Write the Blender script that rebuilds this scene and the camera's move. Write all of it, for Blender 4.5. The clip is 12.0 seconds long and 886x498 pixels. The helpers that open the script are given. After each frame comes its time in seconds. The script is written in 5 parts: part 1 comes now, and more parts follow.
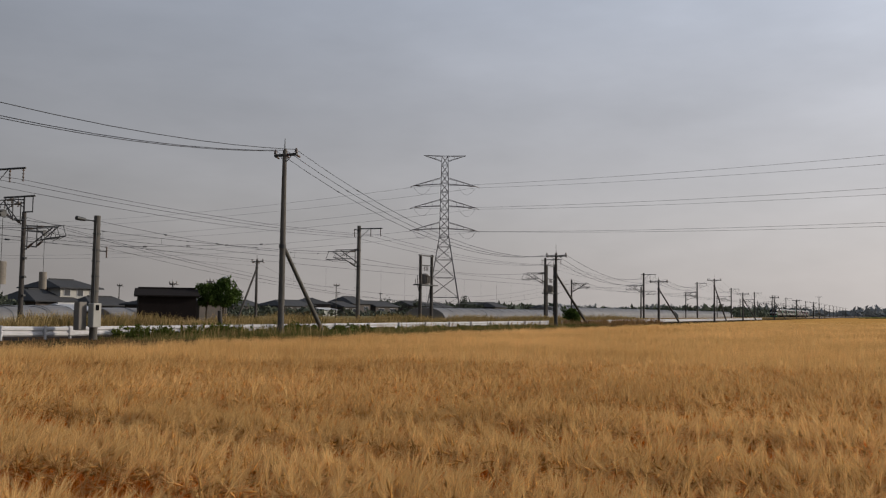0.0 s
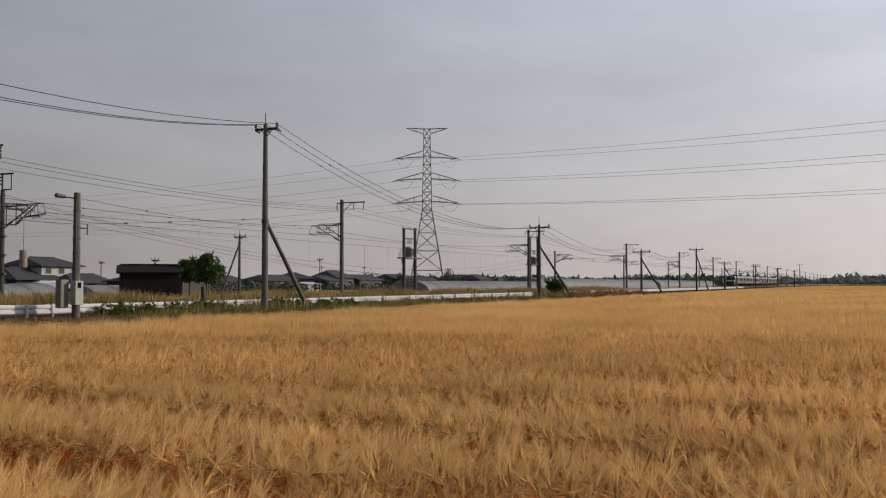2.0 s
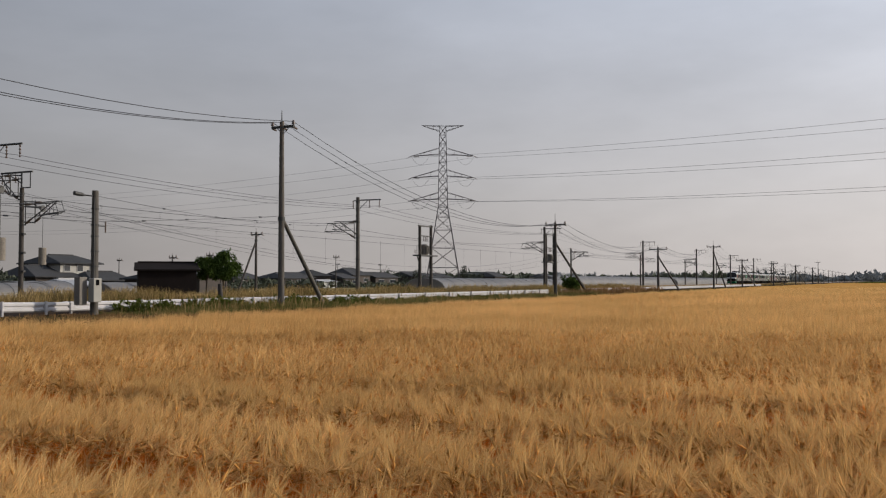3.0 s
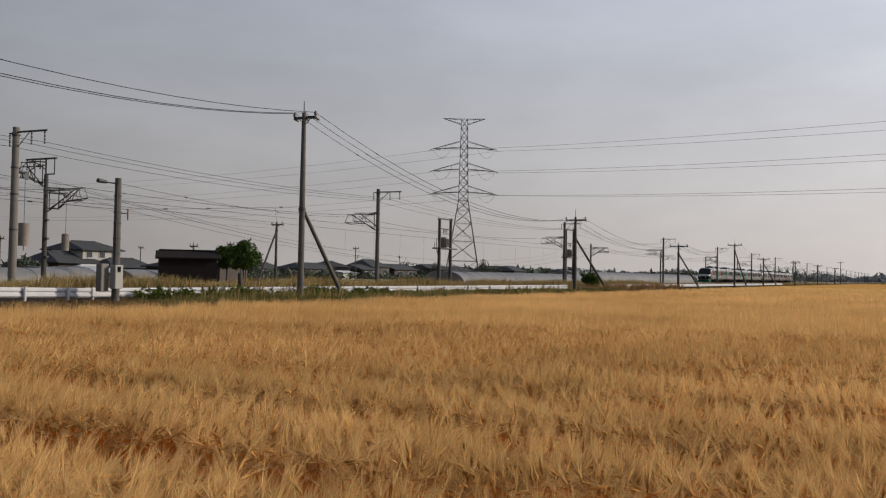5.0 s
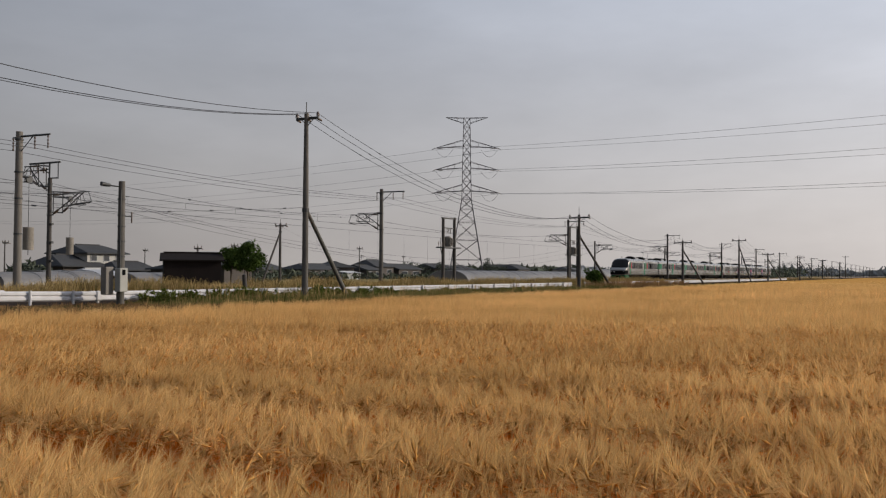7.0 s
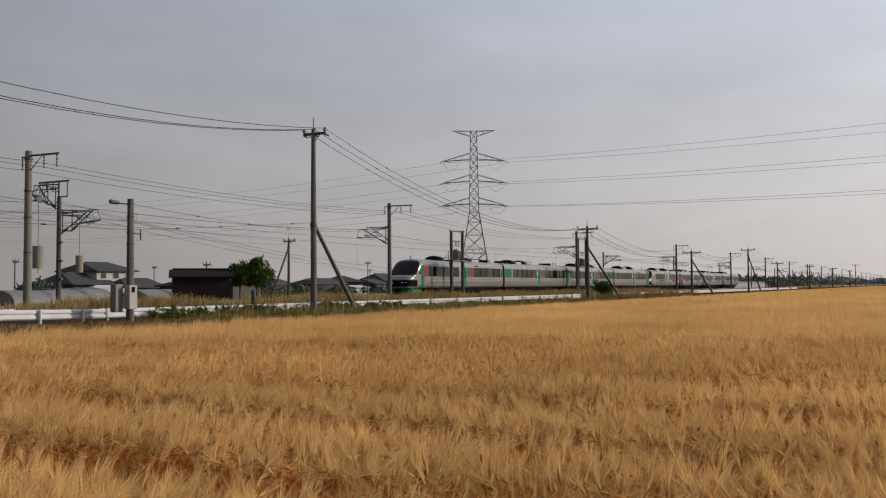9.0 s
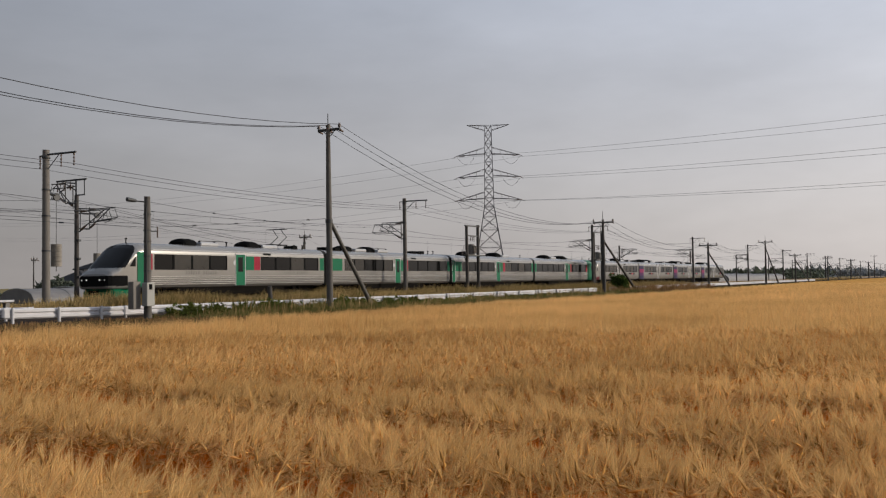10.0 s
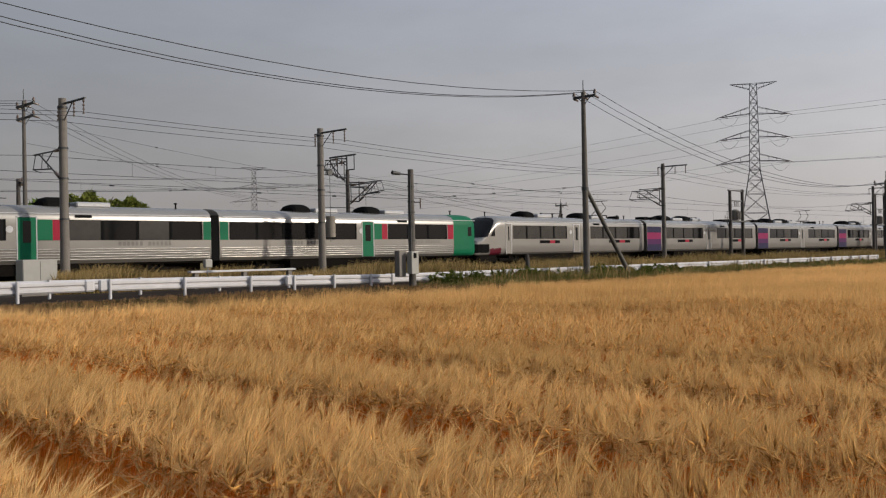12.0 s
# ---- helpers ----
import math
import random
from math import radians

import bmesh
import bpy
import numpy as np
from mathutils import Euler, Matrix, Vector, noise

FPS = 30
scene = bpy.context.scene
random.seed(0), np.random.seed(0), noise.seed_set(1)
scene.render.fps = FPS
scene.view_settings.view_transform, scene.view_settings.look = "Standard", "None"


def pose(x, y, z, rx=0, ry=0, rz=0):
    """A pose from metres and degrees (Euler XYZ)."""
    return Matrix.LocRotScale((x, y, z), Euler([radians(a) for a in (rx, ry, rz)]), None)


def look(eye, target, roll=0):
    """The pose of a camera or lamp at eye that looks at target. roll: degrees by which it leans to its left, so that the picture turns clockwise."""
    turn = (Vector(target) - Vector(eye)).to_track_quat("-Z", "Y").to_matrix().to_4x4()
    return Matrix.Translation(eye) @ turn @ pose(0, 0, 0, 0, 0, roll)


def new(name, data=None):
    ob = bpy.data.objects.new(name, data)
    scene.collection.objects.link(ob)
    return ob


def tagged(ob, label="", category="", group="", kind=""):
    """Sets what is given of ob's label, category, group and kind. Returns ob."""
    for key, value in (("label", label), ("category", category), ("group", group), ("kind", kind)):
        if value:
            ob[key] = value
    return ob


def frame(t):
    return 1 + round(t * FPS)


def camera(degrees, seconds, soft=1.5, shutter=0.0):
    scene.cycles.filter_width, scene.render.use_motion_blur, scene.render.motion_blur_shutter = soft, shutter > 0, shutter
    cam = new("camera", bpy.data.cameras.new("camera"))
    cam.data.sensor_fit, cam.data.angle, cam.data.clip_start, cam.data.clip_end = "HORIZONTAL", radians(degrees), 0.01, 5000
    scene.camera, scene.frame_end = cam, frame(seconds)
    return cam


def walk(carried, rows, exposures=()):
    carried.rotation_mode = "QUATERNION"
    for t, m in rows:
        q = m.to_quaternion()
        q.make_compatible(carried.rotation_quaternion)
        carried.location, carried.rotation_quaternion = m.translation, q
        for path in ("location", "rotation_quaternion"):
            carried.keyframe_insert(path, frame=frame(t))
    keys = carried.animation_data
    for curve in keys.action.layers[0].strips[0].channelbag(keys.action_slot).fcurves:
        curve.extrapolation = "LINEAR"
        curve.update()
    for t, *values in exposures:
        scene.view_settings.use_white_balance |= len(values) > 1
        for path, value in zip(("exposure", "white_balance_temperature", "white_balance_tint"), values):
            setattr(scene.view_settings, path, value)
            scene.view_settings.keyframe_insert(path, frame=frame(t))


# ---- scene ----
EYE = 1.5
cam = camera(51.0, 12.0, soft=1.2)
PATH = [
    (0, pose(0, 0, EYE, 93.83, -0.67, -64.22)),
    (0.5, pose(0, 0, EYE, 93.28, -0.73, -65.19)),
    (1, pose(0, 0, EYE, 92.55, -0.74, -65.77)),
    (1.5, pose(0, 0, EYE, 92.43, -0.44, -65.85)),
    (2, pose(0, 0, EYE, 92.16, 0.11, -65.21)),
    (2.5, pose(0, 0, EYE, 92.10, 0.17, -64.65)),
    (3, pose(0, 0, EYE, 92.00, 0.10, -64.23)),
    (4.8, pose(0, 0, EYE, 91.56, -0.89, -63.26)),
    (5, pose(0, 0, EYE, 91.57, -0.98, -63.06)),
    (5.5, pose(0, 0, EYE, 91.61, -0.86, -62.53)),
    (6, pose(0, 0, EYE, 91.58, -0.62, -62.57)),
    (6.5, pose(0, 0, EYE, 91.46, -0.39, -62.76)),
    (8.5, pose(0, 0, EYE, 92.10, 0.18, -62.71)),
    (9, pose(0, 0, EYE, 92.33, 0.44, -62.27)),
    (9.5, pose(0, 0, EYE, 92.24, 0.63, -61.83)),
    (10, pose(0, 0, EYE, 92.02, 0.90, -61.30)),
    (10.5, pose(0, 0, EYE, 91.70, 1.01, -60.66)),
    (11, pose(0, 0, EYE, 91.29, 1.07, -59.10)),
    (11.5, pose(0, 0, EYE, 90.89, 1.23, -55.32)),
    (11.7, pose(0, 0, EYE, 90.51, 0.88, -52.23)),
    (11.9, pose(0, 0, EYE, 90.25, 0.78, -48.20)),
    (12, pose(0, 0, EYE, 90.34, 1.16, -45.57)),
]
walk(cam, PATH, exposures=((0.0, -0.20), (0.5, -0.17), (1.0, -0.12), (1.5, -0.08), (2.5, -0.02), (5.0, 0.0), (10.0, 0.02), (12.0, 0.10)))

# ---- light ----
SUN_AZ, SUN_EL = radians(-53.4), radians(20)
SUN_DIR = Vector((math.cos(SUN_AZ) * math.cos(SUN_EL), math.sin(SUN_AZ) * math.cos(SUN_EL), math.sin(SUN_EL)))
world = bpy.data.worlds.new("hazy_sky")
scene.world = world
world.use_nodes = True
wn, wl = world.node_tree.nodes, world.node_tree.links
wn.clear()
w_out = wn.new("ShaderNodeOutputWorld")
w_bg = wn.new("ShaderNodeBackground")
sky = wn.new("ShaderNodeTexSky")
sky.sky_type = "NISHITA"
sky.sun_disc = False
sky.sun_elevation = math.asin(SUN_DIR.z)
sky.sun_rotation = math.atan2(SUN_DIR.x, SUN_DIR.y)
sky.air_density, sky.dust_density, sky.ozone_density = 1.2, 4.0, 1.5
sky_gain = wn.new("ShaderNodeMixRGB")
sky_gain.blend_type = "MULTIPLY"
sky_gain.inputs[0].default_value = 1.0
sky_gain.inputs[2].default_value = (0.065, 0.065, 0.065, 1)
wl.new(sky.outputs[0], sky_gain.inputs[1])
# a thin veil of haze and high cloud: warmer low down, brighter towards the sun, uneven in soft streaks
w_tc = wn.new("ShaderNodeTexCoord")
w_sep = wn.new("ShaderNodeSeparateXYZ")
wl.new(w_tc.outputs["Generated"], w_sep.inputs[0])
w_ramp = wn.new("ShaderNodeValToRGB")
w_ramp.color_ramp.elements[0].position = 0.0
w_ramp.color_ramp.elements[0].color = (0.394, 0.364, 0.350, 1)
w_ramp.color_ramp.elements[1].position = 0.42
w_ramp.color_ramp.elements[1].color = (0.322, 0.364, 0.446, 1)
wl.new(w_sep.outputs["Z"], w_ramp.inputs[0])
w_dot = wn.new("ShaderNodeVectorMath")
w_dot.operation = "DOT_PRODUCT"
w_dot.inputs[1].default_value = SUN_DIR
wl.new(w_tc.outputs["Generated"], w_dot.inputs[0])
w_map = wn.new("ShaderNodeMapping")
w_map.inputs["Scale"].default_value = (1.3, 1.3, 4.0)
w_noise = wn.new("ShaderNodeTexNoise")
w_noise.inputs["Scale"].default_value = 2.2
w_noise.inputs["Detail"].default_value = 5.0
w_noise.inputs["Roughness"].default_value = 0.55
wl.new(w_tc.outputs["Generated"], w_map.inputs[0])
wl.new(w_map.outputs[0], w_noise.inputs["Vector"])
w_exp = wn.new("ShaderNodeMath")
w_exp.operation = "MULTIPLY_ADD"
w_exp.inputs[1].default_value = 1.2
w_exp.inputs[2].default_value = -0.15
wl.new(w_dot.outputs["Value"], w_exp.inputs[0])
w_cloud = wn.new("ShaderNodeMath")
w_cloud.operation = "MULTIPLY_ADD"
w_cloud.inputs[1].default_value = 0.85
wl.new(w_noise.outputs["Fac"], w_cloud.inputs[0])
wl.new(w_exp.outputs[0], w_cloud.inputs[2])
w_pow = wn.new("ShaderNodeMath")
w_pow.operation = "POWER"
w_pow.inputs[0].default_value = 2.0
wl.new(w_cloud.outputs[0], w_pow.inputs[1])
w_veil = wn.new("ShaderNodeVectorMath")
w_veil.operation = "SCALE"
wl.new(w_ramp.outputs[0], w_veil.inputs[0])
wl.new(w_pow.outputs[0], w_veil.inputs["Scale"])
w_mix = wn.new("ShaderNodeMixRGB")
w_mix.inputs[0].default_value = 0.8
wl.new(sky_gain.outputs[0], w_mix.inputs[1])
wl.new(w_veil.outputs[0], w_mix.inputs[2])
wl.new(w_mix.outputs[0], w_bg.inputs[0])
w_bg.inputs[1].default_value = 1.0
wl.new(w_bg.outputs[0], w_out.inputs[0])
sun = new("sun", bpy.data.lights.new("sun", "SUN"))
sun.data.energy, sun.data.angle, sun.data.color = 3.4, radians(0.9), (1.0, 0.90, 0.76)
sun.matrix_world = look(SUN_DIR * 100, (0, 0, 0))

# ---- materials ----
def material(name, color, rough=0.7, metal=0.0, var=0.25, scale=6.0, bump=0.0, bump_scale=40.0, spec=0.5, island=0.0, second=None, coarse=0.6):
    """A principled surface whose colour varies at two scales, with fine relief."""
    m = bpy.data.materials.new(name)
    m.use_nodes = True
    n, l = m.node_tree.nodes, m.node_tree.links
    b = n["Principled BSDF"]
    b.inputs["Roughness"].default_value = rough
    b.inputs["Metallic"].default_value = metal
    b.inputs["Specular IOR Level"].default_value = spec
    tc = n.new("ShaderNodeTexCoord")
    geo = n.new("ShaderNodeNewGeometry")
    fine, big = n.new("ShaderNodeTexNoise"), n.new("ShaderNodeTexNoise")
    fine.inputs["Scale"].default_value, fine.inputs["Detail"].default_value = scale, 5.0
    big.inputs["Scale"].default_value, big.inputs["Detail"].default_value = coarse, 3.0
    for t in (fine, big):
        l.new(geo.outputs["Position"] if island or coarse < 0.3 else tc.outputs["Object"], t.inputs["Vector"])
    add = n.new("ShaderNodeMath")
    add.operation = "ADD"
    l.new(fine.outputs["Fac"], add.inputs[0])
    l.new(big.outputs["Fac"], add.inputs[1])
    rng = n.new("ShaderNodeMapRange")
    rng.inputs["From Min"].default_value, rng.inputs["From Max"].default_value = 0.55, 1.45
    l.new(add.outputs[0], rng.inputs["Value"])
    mix = n.new("ShaderNodeMixRGB")
    dark = tuple(c * (1 - var) for c in color)
    lite = tuple(min(1, c * (1 + var)) for c in (second or color))
    mix.inputs[1].default_value, mix.inputs[2].default_value = (*dark, 1), (*lite, 1)
    l.new(rng.outputs[0], mix.inputs[0])
    out = mix.outputs[0]
    if island:
        hsv = n.new("ShaderNodeHueSaturation")
        r2 = n.new("ShaderNodeMapRange")
        r2.inputs["To Min"].default_value, r2.inputs["To Max"].default_value = 1 - island, 1 + island
        l.new(geo.outputs["Random Per Island"], r2.inputs["Value"])
        l.new(r2.outputs[0], hsv.inputs["Value"])
        l.new(out, hsv.inputs["Color"])
        out = hsv.outputs[0]
    l.new(out, b.inputs["Base Color"])
    if bump:
        t = n.new("ShaderNodeTexNoise")
        t.inputs["Scale"].default_value, t.inputs["Detail"].default_value = bump_scale, 4.0
        l.new(tc.outputs["Object"], t.inputs["Vector"])
        bp = n.new("ShaderNodeBump")
        bp.inputs["Strength"].default_value, bp.inputs["Distance"].default_value = bump, 0.02
        l.new(t.outputs["Fac"], bp.inputs["Height"])
        l.new(bp.outputs[0], b.inputs["Normal"])
    return m


def leafy(name, color, second, island=0.35, through_light=0.25):
    m = material(name, color, 0.75, var=0.25, scale=3.0, spec=0.0, island=island, second=second, coarse=0.25)
    n, l = m.node_tree.nodes, m.node_tree.links
    b = n["Principled BSDF"]
    tr = n.new("ShaderNodeBsdfTranslucent")
    mx = n.new("ShaderNodeMixShader")
    mx.inputs[0].default_value = through_light
    l.new(b.inputs["Base Color"].links[0].from_socket, tr.inputs["Color"])
    l.new(b.outputs[0], mx.inputs[1])
    l.new(tr.outputs[0], mx.inputs[2])
    l.new(mx.outputs[0], n["Material Output"].inputs[0])
    return m


BARLEY = leafy("barley_straw", (0.545, 0.322, 0.112), (0.725, 0.492, 0.215), 0.22, 0.45)
BARLEY_STEM = leafy("barley_stem", (0.56, 0.165, 0.020), (0.68, 0.245, 0.038), 0.3, 0.55)
BARLEY_EAR = leafy("barley_ear", (0.52, 0.25, 0.06), (0.68, 0.40, 0.125), 0.35, 0.4)
BARLEY_BED = material("barley_bed", (0.52, 0.165, 0.020), 0.95, var=0.3, scale=22, spec=0.0, bump=0.8, bump_scale=45, second=(0.58, 0.235, 0.042))
BARLEY_FAR = material("barley_far", (0.44, 0.23, 0.062), 0.95, var=0.2, scale=5, spec=0.0, bump=0.8, bump_scale=18, second=(0.50, 0.27, 0.085), coarse=0.12)
SOIL = material("soil", (0.16, 0.12, 0.075), 0.95, spec=0.0, var=0.3, scale=2, bump=0.4, coarse=0.05, second=(0.2, 0.17, 0.08))
ASPHALT = material("asphalt", (0.045, 0.036, 0.030), 0.95, var=0.3, scale=25, spec=0.0, bump=0.3, bump_scale=120)
BALLAST_M = material("ballast", (0.09, 0.07, 0.055), 0.95, var=0.5, scale=25, bump=1.0, bump_scale=30, second=(0.14, 0.11, 0.085))
CONCRETE = material("concrete", (0.135, 0.12, 0.104), 0.9, var=0.14, scale=5, bump=0.15, bump_scale=60)
OLD_CONCRETE = material("weathered_concrete", (0.085, 0.076, 0.066), 0.9, var=0.3, scale=4, bump=0.15, bump_scale=60)
DARK_POLE = material("creosoted_pole", (0.045, 0.038, 0.033), 0.85, var=0.35, scale=6, bump=0.3)
STEEL = material("galvanised_steel", (0.24, 0.24, 0.24), 0.55, 0.6, var=0.2, scale=8)
DARK_STEEL = material("dark_steel", (0.05, 0.05, 0.05), 0.6, 0.4, var=0.3, scale=8)
TOWER_STEEL = material("tower_steel", (0.10, 0.088, 0.092), 0.65, 0.3, var=0.2, scale=2)
WIRE_M = material("wire_metal", (0.055, 0.055, 0.06), 0.6, 0.3, var=0.1)
PALE_WIRE = material("aluminium_wire", (0.26, 0.26, 0.28), 0.6, 0.3, var=0.1)
INSULATOR = material("brown_insulator", (0.10, 0.07, 0.055), 0.35, var=0.2)
WHITE_PAINT = material("white_guard_paint", (0.42, 0.405, 0.41), 0.6, var=0.14, scale=3, coarse=0.8)
GRASS_M = leafy("green_grass", (0.080, 0.090, 0.024), (0.14, 0.135, 0.045), 0.5, 0.3)
DARK_SOIL = material("dark_bank", (0.030, 0.022, 0.013), 0.95, var=0.45, scale=3.0, spec=0.0, bump=0.6, bump_scale=12, second=(0.05, 0.042, 0.018))
DRY_GRASS = leafy("dry_grass", (0.22, 0.15, 0.058), (0.36, 0.26, 0.115), 0.45, 0.25)
RUST_GRASS = leafy("rusty_grass", (0.20, 0.11, 0.05), (0.28, 0.17, 0.08), 0.3, 0.25)
WEED_LEAF = leafy("weed_leaf", (0.050, 0.068, 0.015), (0.10, 0.115, 0.028), 0.5, 0.35)
LEAF_M = leafy("tree_leaf", (0.035, 0.062, 0.016), (0.07, 0.10, 0.025), 0.45, 0.2)
LEAF_LITE = leafy("sunlit_leaf", (0.026, 0.048, 0.011), (0.055, 0.082, 0.02), 0.45, 0.22)
LEAF_SUN = leafy("yellow_green_leaf", (0.10, 0.125, 0.026), (0.16, 0.175, 0.04), 0.4, 0.3)
BARK = material("bark", (0.08, 0.06, 0.045), 0.9, var=0.4, scale=8, bump=0.5)
TRAIN_SILVER = material("brushed_stainless", (0.23, 0.22, 0.205), 0.33, 0.8, var=0.06, scale=1.5, coarse=0.3)
TRAIN_WHITE = material("pale_silver_paint", (0.215, 0.204, 0.19), 0.24, 0.35, var=0.06, scale=1.0)
TRAIN_GREY = material("train_grey", (0.30, 0.30, 0.31), 0.5, 0.2, var=0.15)
TRAIN_GREEN = material("train_green", (0.002, 0.100, 0.046), 0.5, spec=0.12, var=0.08, scale=1.0)
TRAIN_RED = material("train_red", (0.24, 0.008, 0.026), 0.5, spec=0.12, var=0.08)
TRAIN_MAROON = material("train_maroon", (0.075, 0.006, 0.014), 0.5, spec=0.12, var=0.1)
TRAIN_VIOLET = material("train_violet", (0.055, 0.010, 0.060), 0.5, spec=0.12, var=0.1)
TRAIN_MAGENTA = material("train_magenta", (0.19, 0.012, 0.065), 0.5, spec=0.12, var=0.1)
TRAIN_BLUE = material("train_blue", (0.014, 0.012, 0.042), 0.5, spec=0.12, var=0.1)
TRAIN_GLASS = material("tinted_glass", (0.005, 0.005, 0.005), 0.08, var=0.2, spec=0.15)
CURTAIN = material("window_curtain", (0.020, 0.018, 0.016), 0.25, var=0.35, scale=2.5, spec=0.35)
TRAIN_BLACK = material("train_black", (0.008, 0.008, 0.008), 0.9, var=0.2, spec=0.02)
LETTERING = material("dark_lettering", (0.075, 0.068, 0.06), 0.6, var=0.2)
UNDER_M = material("underframe", (0.008, 0.007, 0.006), 0.95, var=0.3, spec=0.02)
RAIL_M = material("rail_steel", (0.16, 0.10, 0.07), 0.5, 0.5, var=0.2)
ROOF_TILE = material("grey_roof_tile", (0.045, 0.045, 0.047), 0.85, spec=0.15, var=0.25, scale=4, bump=0.4, bump_scale=8)
ROOF_PALE = material("pale_roof", (0.30, 0.30, 0.31), 0.5, var=0.2, scale=3)
PLASTER = material("house_plaster", (0.33, 0.315, 0.29), 0.85, var=0.15, scale=3)
DARK_BOARD = material("dark_boards", (0.011, 0.008, 0.0075), 0.95, spec=0.15, var=0.35, scale=5, bump=0.3)
BROWN_WALL = material("brown_wall", (0.05, 0.04, 0.035), 0.85, var=0.25, scale=4)
HOUSE_GLASS = material("house_glass", (0.03, 0.034, 0.04), 0.1, var=0.2)
VINYL = material("greenhouse_vinyl", (0.13, 0.122, 0.118), 0.6, var=0.3, scale=1.2, coarse=0.2)
CABINET_M = material("grey_cabinet", (0.26, 0.25, 0.225), 0.6, var=0.12, scale=4)
CAB_DARK = material("brown_cabinet", (0.13, 0.115, 0.10), 0.7, var=0.2)
WEIGHT_M = material("iron_weights", (0.19, 0.165, 0.135), 0.8, var=0.3, scale=10)
TANK_M = material("pale_tank", (0.45, 0.46, 0.45), 0.5, var=0.2)
FAR_TREE = leafy("far_tree", (0.055, 0.065, 0.05), (0.09, 0.10, 0.075), 0.3, 0.1)
# distance haze is put into this pale grey leaf colour
HAZE_TREE = leafy("haze_tinted_tree", (0.16, 0.17, 0.18), (0.20, 0.21, 0.215), 0.15, 0.1)
LAMP_GLOW = bpy.data.materials.new("headlamp_glow")
LAMP_GLOW.use_nodes = True
LAMP_GLOW.node_tree.nodes["Principled BSDF"].inputs["Emission Color"].default_value = (1.0, 0.95, 0.85, 1)
LAMP_GLOW.node_tree.nodes["Principled BSDF"].inputs["Emission Strength"].default_value = 0.7


# ---- mesh helpers ----
def box(bm, c, s, bevel=0.0):
    r = bmesh.ops.create_cube(bm, size=1.0, matrix=Matrix.Translation(c) @ Matrix.Diagonal((*s, 1)))
    if bevel:
        es = {e for v in r["verts"] for e in v.link_edges}
        bmesh.ops.bevel(bm, geom=list(es), offset=bevel, segments=1, affect="EDGES")


def tube(bm, a, b, r0, r1=None, n=8, cap=True):
    a, b = Vector(a), Vector(b)
    q = (b - a).to_track_quat("Z", "Y").to_matrix()
    rings = []
    for p, r in ((a, r0), (b, r0 if r1 is None else r1)):
        rings.append([bm.verts.new(p + q @ Vector((r * math.cos(2 * math.pi * k / n), r * math.sin(2 * math.pi * k / n), 0))) for k in range(n)])
    for k in range(n):
        f = bm.faces.new((rings[0][k], rings[0][(k + 1) % n], rings[1][(k + 1) % n], rings[1][k]))
        f.smooth = n > 5
    if cap:
        for ring in (list(reversed(rings[0])), rings[1]):
            for e in bm.faces.new(ring).edges:
                e.smooth = False


def sharpen(bm, limit=0.6):
    """Hard edges stay hard where faces meet at an angle."""
    bm.normal_update()
    for e in bm.edges:
        if len(e.link_faces) == 2 and e.calc_face_angle() > limit:
            e.smooth = False


def bar(bm, a, b, w, h=None):
    """A square bar from a to b."""
    tube(bm, a, b, w * 0.71, None, 4)


def part(name, bm, mat, parent=None, label=""):
    me = bpy.data.meshes.new(name)
    bm.to_mesh(me)
    bm.free()
    me.materials.append(mat)
    ob = new(name, me)
    if parent is not None:
        ob.parent = parent
    if label:
        ob["label"] = label
    return ob


def made(*steps):
    bm = bmesh.new()
    for f, *a in steps:
        f(bm, *a)
    return bm


def thing(name, x, y, z, label, category, group="", turn=0.0):
    ob = new(name)
    ob.matrix_world = pose(x, y, z, 0, 0, turn)
    ob.empty_display_size = 0.2
    return tagged(ob, label, category, group)


def wire(name, points, r, mat, label, sag=0.0, group="overhead wires", steps=14, beads=0):
    """One hanging conductor through its supports, sagging between them."""
    bm = bmesh.new()
    pts = []
    for i in range(len(points) - 1):
        a, b = Vector(points[i]), Vector(points[i + 1])
        s = sag * ((b - a).length / 40.0) ** 2 if sag else 0
        for k in range(steps):
            u = k / steps
            p = a.lerp(b, u)
            p.z -= 4 * s * u * (1 - u)
            pts.append(p)
    pts.append(Vector(points[-1]))
    n, rings = 4, []
    for i, p in enumerate(pts):
        d = (pts[min(i + 1, len(pts) - 1)] - pts[max(i - 1, 0)]).normalized()
        q = d.to_track_quat("Z", "Y").to_matrix()
        rings.append([bm.verts.new(p + q @ Vector((r * math.cos(math.pi / 2 * k), r * math.sin(math.pi / 2 * k), 0))) for k in range(n)])
    for a, b in zip(rings, rings[1:]):
        for k in range(n):
            bm.faces.new((a[k], a[(k + 1) % n], b[(k + 1) % n], b[k]))
    for i in range(2, len(pts) - 1, beads or len(pts)):
        d = (pts[i + 1] - pts[i]).normalized()
        tube(bm, pts[i] - d * 0.09, pts[i] + d * 0.09, 0.035, None, 6)
    return tagged(part(name, bm, mat), label, "cable", group)


